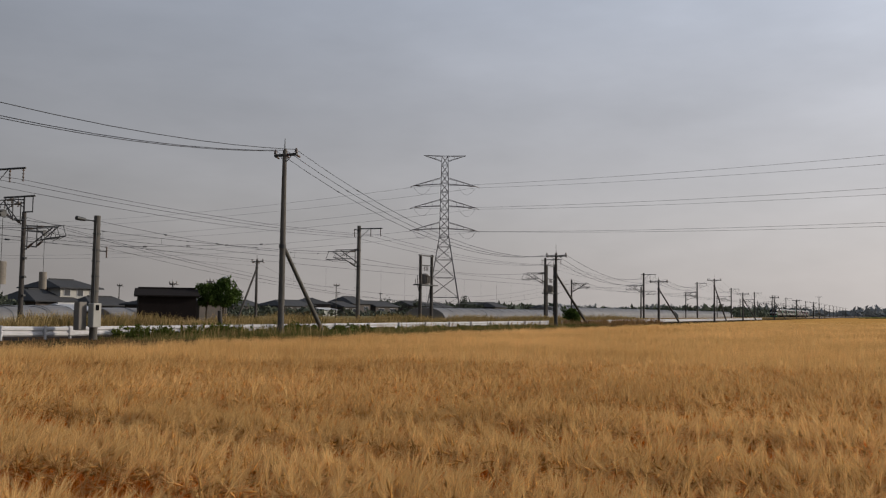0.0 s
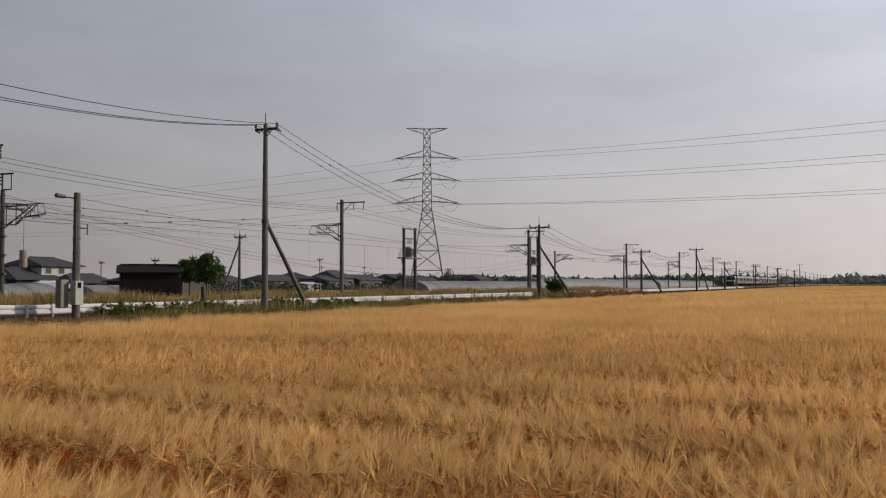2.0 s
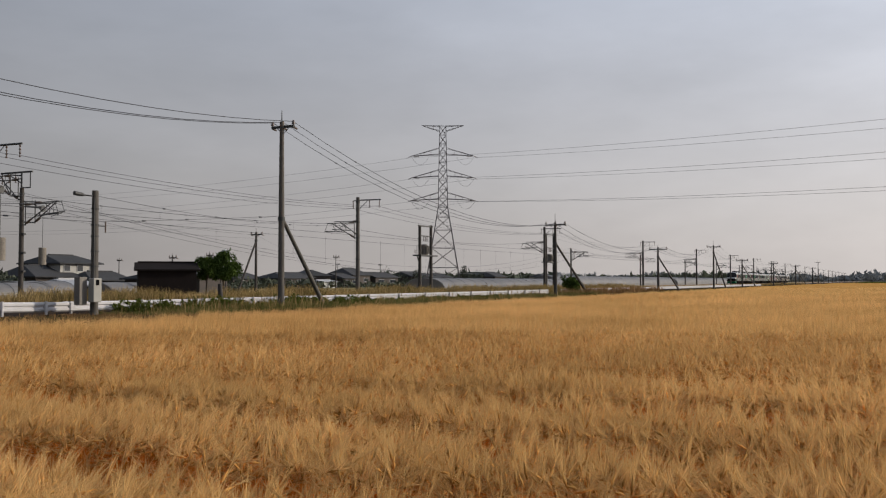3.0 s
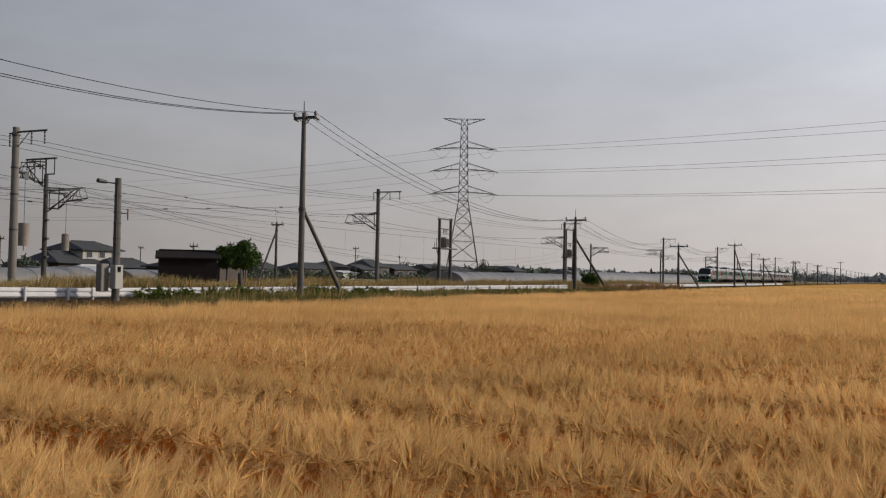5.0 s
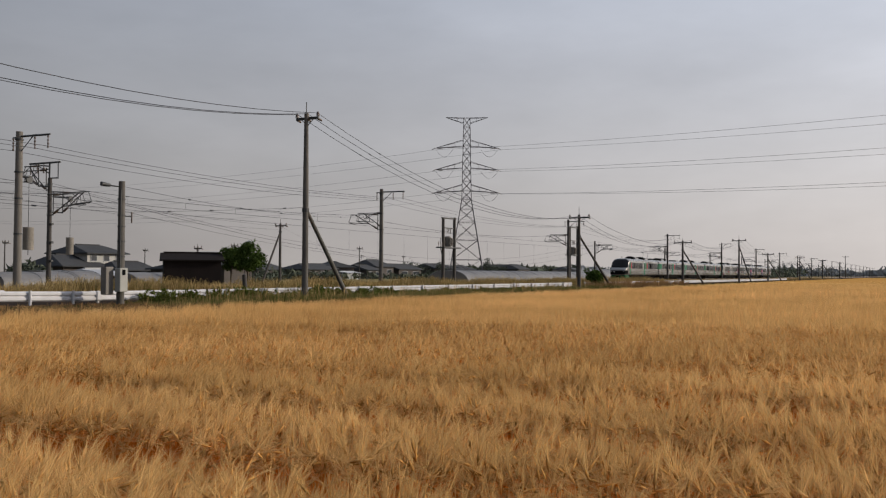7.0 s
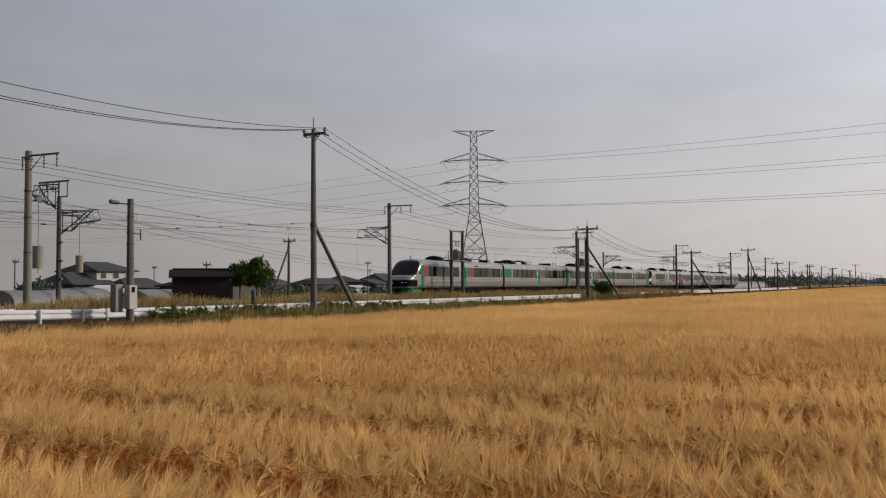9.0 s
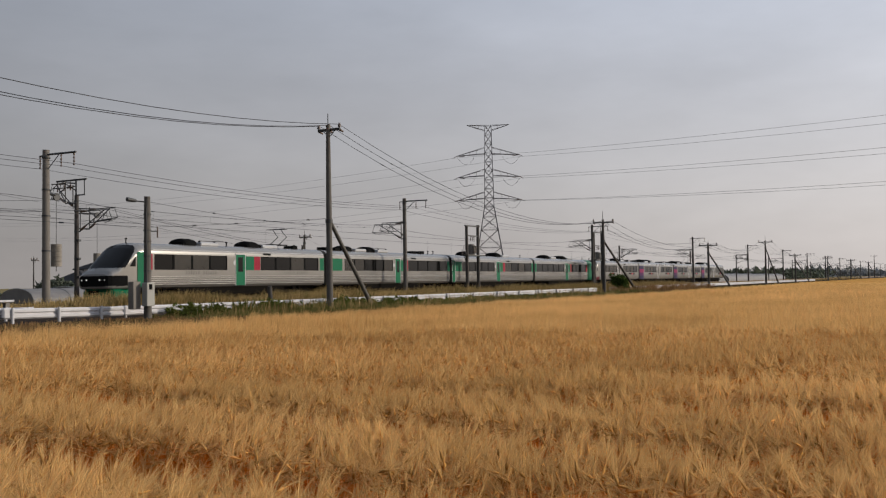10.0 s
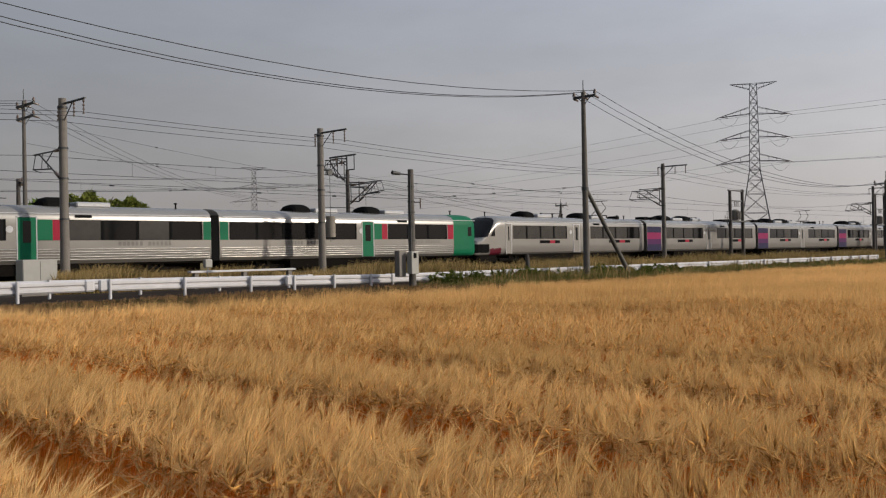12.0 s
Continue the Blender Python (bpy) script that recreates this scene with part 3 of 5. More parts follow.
POWER_Y = 28.4
POWER = [(39.6, 9.65, 10.4), (83.1, 6.9, 7.75), (125.7, 5.9, 6.25), (169.3, 7.5, 8.6), (204.2, 5.9, 6.4)]
power_pole(39.6, POWER_Y, 0.2, 9.6, 10.4, strut=(3.95, -0.1, 4.6), label="tall grey concrete power pole with crossarm and slanting strut", arm_len=1.4)
power_pole(83.1, POWER_Y, 0.2, 6.85, 7.85, strut=(7.2, -1.0, 4.9), arms=1, mat=DARK_POLE, label="dark power pole with crossarm, slanting strut and transformer bracket", arm_len=2.0)
for x, top, pin, st in ((125.7, 5.85, 6.4, 9.0), (169.3, 7.6, 8.6, 7.0), (204.2, 5.9, 6.3, 14.0), (262.0, 6.2, 6.8, 20.0), (325.0, 6.4, 7.0, 30.0), (400.0, 6.6, 7.2, 36.0), (430.0, 9.5, 10.5, 0)):
    power_pole(x, POWER_Y, 0.2, top, pin, strut=(st, -1.0, top - 1.2) if st else None, mat=DARK_POLE, label="dark wooden power pole with a slanting strut", arm_len=2.4)
power_pole(3.5, POWER_Y, 0.2, 9.5, 10.3, label="grey concrete power pole with crossarm")
SPANS = [(3.5, 9.75, 1.2), (39.7, 9.80, 1.0), (83.2, 6.95, 1.4), (125.8, 6.1, 1.4), (169.4, 7.85, 1.4), (204.3, 6.1, 1.4), (262, 6.4, 1.0), (325, 6.6, 1.0), (400, 6.8, 1.0)]
for q, s in ((-0.62, 1.5), (0.0, 1.88), (0.62, 1.8)):
    for (xa, za, ka), (xb, zb, kb) in zip(SPANS, SPANS[1:]):
        wire("power_line", [(xa, POWER_Y + q * ka, za), (xb, POWER_Y + q * kb, zb)], 0.016, WIRE_M, "black insulated power line sagging between poles", 1.72 if xa == 39.7 else s * 0.8 if xa > 50 else s)

# ---- pole with the control box ----
cb = thing("control_box_pole", 27.3, 28.6, 0.2, "grey concrete pole with a control cabinet and a small camera arm", "utility pole")
part("pole", made((tube, (0, 0, 0), (0, 0, 4.95), 0.16, 0.125, 14)), OLD_CONCRETE, cb)
part("cabinet", made((box, (-0.22, -0.27, 0.98), (0.42, 0.30, 0.95), 0.02)), CABINET_M, cb, "pale grey metal control cabinet")
part("cabinet_window", made((box, (-0.24, -0.428, 1.28), (0.16, 0.012, 0.22))), TRAIN_BLACK, cb)
part("side_cabinet", made((box, (-0.62, 0.08, 0.95), (0.40, 0.3, 1.1), 0.02)), CAB_DARK, cb, "brown side cabinet")
part("conduit", made((tube, (-0.14, -0.1, 1.4), (-0.14, -0.1, 4.6), 0.03, None, 6)), DARK_STEEL, cb)
for z in (1.9, 2.5, 3.1, 3.55, 4.2):
    part("band", made((tube, (0, 0, z), (0, 0, z + 0.05), 0.165, None, 12)), DARK_STEEL, cb)
part("lamp_arm", made((bar, (0, 0, 4.72), (-0.75, 0.1, 4.75), 0.04)), DARK_STEEL, cb)
part("lamp_head", made((tube, (-0.55, 0.08, 4.75), (-0.95, 0.12, 4.78), 0.07, 0.09, 8)), DARK_STEEL, cb)
part("side_arm", made((bar, (0, 0, 3.55), (0.55, 0, 3.55), 0.03)), DARK_STEEL, cb)
part("side_insulator", made((tube, (0.55, 0, 3.3), (0.55, 0, 3.75), 0.03, None, 8)), INSULATOR, cb)

# ---- white guard rails ----
GUARD_Y = 30.3


def guard_z(x):
    return 0.87 - 0.18 * min(1, max(0, (x - 15) / 13))


def guard(x0, x1, y, posts, label, step=2.4):
    t = thing("guard_rail", x0, y, 0.2, label, "guard rail", "guard rails along the road")
    n = max(1, round((x1 - x0) / 4.0))
    prof = [(0.0, -0.02), (-0.05, 0.03), (-0.05, 0.11), (0.0, 0.15), (0.0, 0.19), (-0.05, 0.23), (-0.05, 0.31), (0.0, 0.36)]
    for k in range(n):
        a, b = x0 + (x1 - x0) * k / n, x0 + (x1 - x0) * (k + 1) / n + 0.06
        bm = bmesh.new()
        rows = []
        for x in (a, b):
            zb = guard_z(x) - 0.36 - 0.2
            rows.append([bm.verts.new((x - x0, p[0] - 0.09 - 0.004 * (k % 2), p[1] + zb)) for p in prof])
            rows.append([bm.verts.new((x - x0, p[0] - 0.085 - 0.004 * (k % 2) + 0.012, p[1] + zb)) for p in prof])
        for i in range(len(prof) - 1):
            bm.faces.new((rows[0][i], rows[2][i], rows[2][i + 1], rows[0][i + 1]))
            bm.faces.new((rows[1][i + 1], rows[3][i + 1], rows[3][i], rows[1][i]))
        part("beam", bm, WHITE_PAINT, t)
    if posts:
        for x, d in ((x0, 1), (x1, -1)):
            h = guard_z(x) - 0.2
            part("end_cap", made((box, (x - x0 + d * 0.12, -0.11, h - 0.18), (0.34, 0.16, 0.39), 0.05)), WHITE_PAINT, t)
        x = x0 + 0.3
        while x < x1:
            h = guard_z(x) - 0.2
            part("post", made((tube, (x - x0, -0.22, 0), (x - x0, -0.22, h + 0.03), 0.055, None, 12), (box, (x - x0, -0.16, h - 0.18), (0.08, 0.12, 0.22))), WHITE_PAINT, t)
            x += step
    return t


guard(-14.0, 14.0, GUARD_Y, True, "white-painted corrugated steel guard rail on posts, scuffed", 2.8)
guard(14.2, 22.0, GUARD_Y - 0.12, True, "white-painted corrugated steel guard rail on posts, scuffed", 2.8)
guard(21.7, 27.5, GUARD_Y - 0.3, True, "white-painted corrugated steel guard rail on posts, scuffed", 2.0)
guard(27.2, 86.0, GUARD_Y, True, "white steel guard rail half hidden by grass", 4.0)
guard(90.0, 250.0, GUARD_Y, False, "distant white steel guard rail along the road")
guard(-14.0, 25.0, GUARD_Y + 2.4, True, "white-painted guard rail on the far side of the road", 3.4)

# ---- grasses ----
def grass(name, n, x0, x1, y0, y1, h0, h1, mat, label, wide=0.012, z=0.2, seed=1, blades=5, clump=0.0, pad=0.12):
    r = np.random.default_rng(seed)
    tv, tt = [], []
    for i in range(blades):
        a, b = r.uniform(0, 6.28), r.uniform(0, 6.28)
        p = np.array((pad * math.cos(a), pad * math.sin(a), 0))
        o = np.array((math.cos(b), math.sin(b), 0)) * wide
        h = r.uniform(0.6, 1.0)
        m = p * 1.3 + (0, 0, h * 0.6)
        tip = p * 2.2 + np.array((r.uniform(-0.1, 0.1), r.uniform(-0.1, 0.1), h))
        k = len(tv)
        tv.extend([p - o, p + o, m + o * 0.8, m - o * 0.8, tip])
        tt.extend([(k, k + 1, k + 2), (k, k + 2, k + 3), (k + 3, k + 2, k + 4)])
    # denser towards the near end
    x = x0 + (x1 - x0) * r.uniform(0, 1, n) ** 1.5
    y = r.uniform(y0, y1, n)
    size = r.uniform(h0, h1, n) * (1 + clump * np.sin(x * 0.6) * np.sin(x * 0.23 + 1) + 0.5 * clump * np.sin(x * 2.1))
    v, t = scatter(np.array(tv), np.array(tt), np.stack([x, y, np.full(n, z)], 1), r.uniform(0, 6.28, n), r.normal(0.1, 0.2, n), r.normal(0, 0.2, n), size)
    return tagged(new(name, np_mesh(name, v, t, [mat])), label, "grass", kind="stuff")


grass("verge_grass", 8500, 28.0, 90, 25.0, 29.6, 0.10, 0.30, GRASS_M, "unkempt green weeds along the road verge", 0.02, clump=0.6)
grass("verge_straw", 2200, 28.0, 90, 25.5, 29.6, 0.2, 0.55, DRY_GRASS, "dry straw-coloured stems among the verge weeds", 0.014, seed=9, clump=0.6, blades=3)
grass("trackside_grass", 17000, 15.5, 150, 36.3, 40.4, 0.5, 1.02, DRY_GRASS, "tall dry tan grass along the railway", 0.016, z=0.15, seed=2, clump=0.32)
grass("verge_stubble", 5200, 9.0, 30.0, 22.5, 29.5, 0.05, 0.16, RUST_GRASS, "short brown stubble on the bank beside the road", 0.02, seed=14, clump=0.4)
grass("trackside_weeds", 5200, 15.5, 110, 36.3, 40.6, 0.3, 0.75, GRASS_M, "olive green weeds among the trackside grass", 0.018, z=0.15, seed=12, clump=0.5)
grass("far_trackside_grass", 3000, 150, 420, 31.0, 40.0, 0.4, 0.8, DRY_GRASS, "dry tan grass along the railway", 0.04, z=0.15, seed=3)
grass("rusty_weeds", 900, 88, 122, 26.5, 30.0, 0.35, 0.75, RUST_GRASS, "rust-brown dried weeds beside the road", 0.03, seed=4, clump=0.3)


# ---- lattice tower ----
def lattice_tower(x, y, height, spread, arms, label, turn, thick=1.0, mat=TOWER_STEEL):
    t = thing("transmission_tower", x, y, 0, label, "lattice tower", "transmission towers", turn)
    waist = height * 0.50

    def half(z):
        if z < waist:
            return spread + (height * 0.029 - spread) * z / waist
        return height * 0.029 + (height * 0.019 - height * 0.029) * (z - waist) / (height - waist)

    legs = [bmesh.new() for _ in range(4)]
    lv = [0, height * 0.13, height * 0.25, height * 0.36, height * 0.44, waist] + [waist + (height - waist) * k / 9 for k in range(1, 10)]
    brace = bmesh.new()
    for a, b in zip(lv, lv[1:]):
        ha, hb = half(a), half(b)
        cs = ((-1, -1), (1, -1), (1, 1), (-1, 1))
        for i in range(4):
            p, q = cs[i], cs[(i + 1) % 4]
            bar(brace, (p[0] * ha, p[1] * ha, a), (q[0] * hb, q[1] * hb, b), 0.075 * thick)
            bar(brace, (q[0] * ha, q[1] * ha, a), (p[0] * hb, p[1] * hb, b), 0.075 * thick)
            bar(brace, (p[0] * hb, p[1] * hb, b), (q[0] * hb, q[1] * hb, b), 0.075 * thick)
    for (sx, sy), bm in zip(((-1, -1), (1, -1), (1, 1), (-1, 1)), legs):
        joints = [(sx * half(z), sy * half(z), z) for z in (0, waist, height)]
        bar(bm, joints[0], joints[1], 0.19 * thick)
        bar(bm, joints[1], joints[2], 0.16 * thick)
        part("leg", bm, mat, t)
    part("bracing", brace, mat, t)
    for z, reach, rise in arms:
        for s in (-1, 1):
            bm = bmesh.new()
            h = half(z)
            for w in (-1, 1):
                bar(bm, (s * h, w * h, z), (s * reach, 0, z - rise * 0.25), 0.11 * thick)
                bar(bm, (s * h, w * h, z + rise), (s * reach, 0, z - rise * 0.25), 0.09 * thick)
                for u in (0.3, 0.55, 0.78):
                    xx = h + (reach - h) * u
                    bar(bm, (s * xx, w * h * (1 - u), z - rise * 0.25 * u), (s * xx, w * h * (1 - u), z + rise - rise * 1.25 * u), 0.05 * thick)
            part("crossarm", bm, mat, t)
            if rise > 0.3:
                bm = bmesh.new()
                pts = [Vector((s * (reach - 3.4 * k / 8), 0.5, z - rise * 0.25 - 0.2 - 1.5 * (1 - ((k - 4) / 4) ** 2))) for k in range(9)]
                for p, q in zip(pts, pts[1:]):
                    tube(bm, p, q, 0.03 * thick, None, 4)
                part("jumper_loop", bm, DARK_STEEL, t)
                for w in (-1, 1):
                    part("insulator_string", made((tube, (s * reach, 0, z - rise * 0.25), (s * (reach - 1.5 if w < 0 else reach + 0.7), w * 0.6, z - rise * 0.25 - 0.25), 0.09 * thick, None, 6)), INSULATOR, t)
    for s in (-1, 1):
        bm = bmesh.new()
        h = half(height)
        for w in (-1, 1):
            bar(bm, (s * h, w * h, height), (s * height * 0.13, 0, height + 0.15), 0.10 * thick)
            bar(bm, (s * h, w * h, height - 1.0), (s * height * 0.13, 0, height + 0.15), 0.09 * thick)
            for u in (0.35, 0.65):
                xx = h + (height * 0.13 - h) * u
                bar(bm, (s * xx, w * h * (1 - u), height + 0.15 * u), (s * xx, w * h * (1 - u), height - 1.0 + 1.15 * u), 0.05 * thick)
        part("peak_arm", bm, mat, t)
    return t


TX, TY = 166.35, 80.3
lattice_tower(TX, TY, 32.5, 3.6, [(26.85, 6.2, 1.25), (22.5, 6.2, 1.25), (17.95, 6.3, 1.25)], "grey steel lattice transmission tower with three crossarms", -64, 0.72)

# ---- trains ----
PITCH, HALF = 20.3, 1.475
PROFILE = [(0.88, 0.0), (0.97, 0.045), (1.0, 0.13), (1.0, 0.25), (1.0, 0.39), (1.0, 0.48), (1.0, 0.56), (1.0, 0.65), (1.0, 0.735), (0.985, 0.80), (0.94, 0.865), (0.84, 0.92), (0.62, 0.965), (0.32, 0.99), (0.0, 1.0)]
WIN0, WIN1 = 0.88 + 2.74 * 0.39, 0.88 + 2.74 * 0.735


FINE = [tuple(p + (q - p) * k / 3 for p, q in zip(a, b)) for a, b in zip(PROFILE, PROFILE[1:]) for k in range(3)] + [PROFILE[-1]]


def section(bm, x, w, z0, z1, prof=PROFILE):
    pts = [(s * yn * w, z0 + (z1 - z0) * zn) for s, pr in ((-1, prof), (1, prof[-2::-1])) for yn, zn in pr]
    return [bm.verts.new((x, y, z)) for y, z in pts]


def body_shell(x0, x1, openings, z0=0.88, z1=3.62):
    """Side walls and roof with real window openings and their reveals."""
    bm = bmesh.new()
    xs = sorted({x0, x1, *[v for o in openings for v in o]})
    rings = [section(bm, x, HALF, z0, z1) for x in xs]
    n = len(rings[0])
    for i in range(len(xs) - 1):
        mid = (xs[i] + xs[i + 1]) / 2
        hole = any(a < mid < b for a, b in openings)
        for k in range(n - 1):
            zc = (rings[0][k].co.z + rings[0][k + 1].co.z) / 2
            if hole and WIN0 - 0.01 < zc < WIN1 + 0.01 and abs(rings[0][k].co.y) > HALF * 0.98 and abs(rings[0][k + 1].co.y) > HALF * 0.98:
                continue
            f = bm.faces.new((rings[i][k], rings[i + 1][k], rings[i + 1][k + 1], rings[i][k + 1]))
            f.smooth = True
        bm.faces.new((rings[i][n - 1], rings[i + 1][n - 1], rings[i + 1][0], rings[i][0]))
    bm.faces.new(rings[0])
    bm.faces.new(list(reversed(rings[-1])))
    for a, b in openings:
        for s in (-1, 1):
            o, q = s * HALF, s * (HALF - 0.05)
            ps = [(a, WIN0), (b, WIN0), (b, WIN1), (a, WIN1)]
            out = [bm.verts.new((x, o, z)) for x, z in ps]
            inn = [bm.verts.new((x, q, z)) for x, z in ps]
            for k in range(4):
                j = (k + 1) % 4
                bm.faces.new((out[k], out[j], inn[j], inn[k]))
    bmesh.ops.remove_doubles(bm, verts=bm.verts, dist=0.0005)
    sharpen(bm)
    return bm


def plate(x0, x1, z0, z1, s, proud=0.006):
    return made((box, ((x0 + x1) / 2, s * (HALF + proud / 2 + 0.001), (z0 + z1) / 2), (x1 - x0, proud, z1 - z0)))


def nose_parts(train, body, x_in, shell, skirt, patch=None):
    """Raked driving end: lofted shell, large dark windscreen, lamp band, skirt."""
    keys = [(-0.55, 1.02, 0.98, 1.52), (-0.50, 1.16, 0.86, 1.72), (-0.28, 1.28, 0.82, 1.92), (0.09, 1.36, 0.82, 2.10), (0.42, 1.40, 0.83, 2.46), (0.77, 1.43, 0.84, 2.82), (1.25, 1.455, 0.86, 3.30), (1.52, 1.465, 0.88, 3.50), (1.85, 1.472, 0.88, 3.60), (2.15, 1.4735, 0.88, 3.615), (x_in, HALF, 0.88, 3.62)]
    st = []
    for a, b in zip(keys, keys[1:]):
        for k in range(10):
            u = k / 10
            st.append(tuple(p + (q - p) * u for p, q in zip(a, b)))
    st.append(keys[-1])
    sets = {"nose": bmesh.new(), "windscreen": bmesh.new(), "lamp_band": bmesh.new(), "side_patch": bmesh.new()}
    for name, bm in sets.items():
        rings = [section(bm, *s, FINE) for s in st]
        n = len(rings[0])
        for i in range(len(st) - 1):
            for k in range(n - 1):
                vs = (rings[i][k], rings[i + 1][k], rings[i + 1][k + 1], rings[i][k + 1])
                c = sum((v.co for v in vs), Vector()) / 4
                glass = 2.06 < c.z < 3.46 and c.x < 0.55 + 0.75 * (c.z - 2.05) and c.x < 1.55
                band = not glass and c.x < 0.75 and 1.0 < c.z < 1.60
                spot = patch is not None and not glass and not band and 0.78 < c.x < 1.9 and c.z < 1.3
                mine = "windscreen" if glass else "lamp_band" if band else "side_patch" if spot else "nose"
                if mine == name:
                    bm.faces.new(vs).smooth = True
            if name == "nose":
                bm.faces.new((rings[i][n - 1], rings[i + 1][n - 1], rings[i + 1][0], rings[i][0]))
        if name == "lamp_band":
            bm.faces.new(rings[0])
        sharpen(bm, 0.9)
        loose = [v for v in bm.verts if not v.link_faces]
        bmesh.ops.delete(bm, geom=loose, context="VERTS")
    part("nose", sets["nose"], shell, body)
    part("windscreen", sets["windscreen"], TRAIN_GLASS, body, "large dark wraparound windscreen")
    part("lamp_band", sets["lamp_band"], TRAIN_BLACK, body)
    if patch is not None:
        part("side_patch", sets["side_patch"], patch, body)
    else:
        sets["side_patch"].free()
    for s in (-1, 1):
        part("headlamp", made((tube, (-0.45, s * 0.55, 1.36), (-0.58, s * 0.55, 1.36), 0.04, 0.035, 10)), LAMP_GLOW, body, "lit white headlamp")
        part("marker_lamp", made((tube, (-0.3, s * 0.95, 1.36), (-0.565, s * 0.95, 1.36), 0.028, 0.024, 8)), LAMP_GLOW, body)
        bm = bmesh.new()
        vs = [bm.verts.new(p) for p in ((0.86, s * 1.444, 2.14), (1.3, s * 1.466, 2.14), (1.3, s * 1.466, 2.74))]
        bm.faces.new(vs)
        part("cab_window", bm, TRAIN_GLASS, body)
    bm = bmesh.new()
    box(bm, (0.75, 0, 0.53), (2.1, 2.62, 0.68), 0.2)
    part("skirt", bm, skirt, body)
    part("coupler", made((box, (-0.5, 0, 0.62), (0.6, 0.28, 0.26), 0.03)), UNDER_M, body)
    part("antenna", made((tube, (1.9, 0, 3.6), (1.9, 0, 3.85), 0.04, 0.03, 6), (tube, (1.9, 0, 3.82), (1.9, 0, 3.9), 0.07, None, 8)), TRAIN_BLACK, body)


def pantograph(body, x):
    bm = bmesh.new()
    for y in (-0.45, 0.45):
        tube(bm, (x - 0.8, y, 3.85), (x + 0.9, y, 3.85), 0.03, None, 5)
        tube(bm, (x - 0.1, y, 3.85), (x + 0.85, y * 0.9, 4.45), 0.028, None, 5)
        tube(bm, (x + 0.85, y * 0.9, 4.45), (x + 0.2, y * 0.8, 5.0), 0.022, None, 5)
        tube(bm, (x - 0.7, y, 3.62), (x - 0.7, y, 3.85), 0.05, 0.035, 8)
        tube(bm, (x + 0.8, y, 3.62), (x + 0.8, y, 3.85), 0.05, 0.035, 8)
    tube(bm, (x - 0.8, -0.45, 3.85), (x - 0.8, 0.45, 3.85), 0.03, None, 5)
    tube(bm, (x + 0.9, -0.45, 3.85), (x + 0.9, 0.45, 3.85), 0.03, None, 5)
    for d in (0.05, 0.35):
        tube(bm, (x + d, -0.85, 5.0), (x + d, 0.85, 5.0), 0.025, None, 6)
    part("pantograph", bm, TRAIN_BLACK, body, "raised dark pantograph")


def roof_unit(body, x0, x1, h, w=0.8):
    x1 = x0 + 1.25
    bm = bmesh.new()
    rings = []
    for u, g in ((0, 0.55), (0.12, 0.88), (0.3, 1.0), (0.7, 1.0), (0.88, 0.88), (1, 0.55)):
        x = x0 + (x1 - x0) * u
        rings.append([bm.verts.new((x, w * g ** 0.3 * math.cos(a), 3.54 + h * g * max(0.0, math.sin(a)) ** 0.6)) for a in [math.pi * k / 8 for k in range(9)]])
    for a, b in zip(rings, rings[1:]):
        for k in range(8):
            bm.faces.new((a[k], a[k + 1], b[k + 1], b[k]))
    bm.faces.new(rings[0])
    bm.faces.new(list(reversed(rings[-1])))
    part("roof_unit", bm, TRAIN_BLACK, body, "dark rounded roof ventilator hood")
    part("roof_box", made((box, (x1 + 1.1, 0, 3.66), (1.7, 1.5, 0.26), 0.06)), TRAIN_GREY, body)


def bogie(body, x):
    bm = bmesh.new()
    for y in (-1.0, 1.0):
        box(bm, (x, y, 0.5), (2.9, 0.14, 0.22), 0.03)
        for d in (-0.35, 0.35):
            box(bm, (x + d, y, 0.66), (0.22, 0.2, 0.3))
    box(bm, (x, 0, 0.55), (0.5, 2.0, 0.25))
    part("bogie", bm, UNDER_M, body)
    for d in (-1.05, 1.05):
        bm = bmesh.new()
        for y in (-0.56, 0.56):
            tube(bm, (x + d, y - 0.06, 0.43), (x + d, y + 0.06, 0.43), 0.43, None, 20)
        tube(bm, (x + d, -0.6, 0.43), (x + d, 0.6, 0.43), 0.08, None, 8)
        part("wheelset", bm, UNDER_M, body)


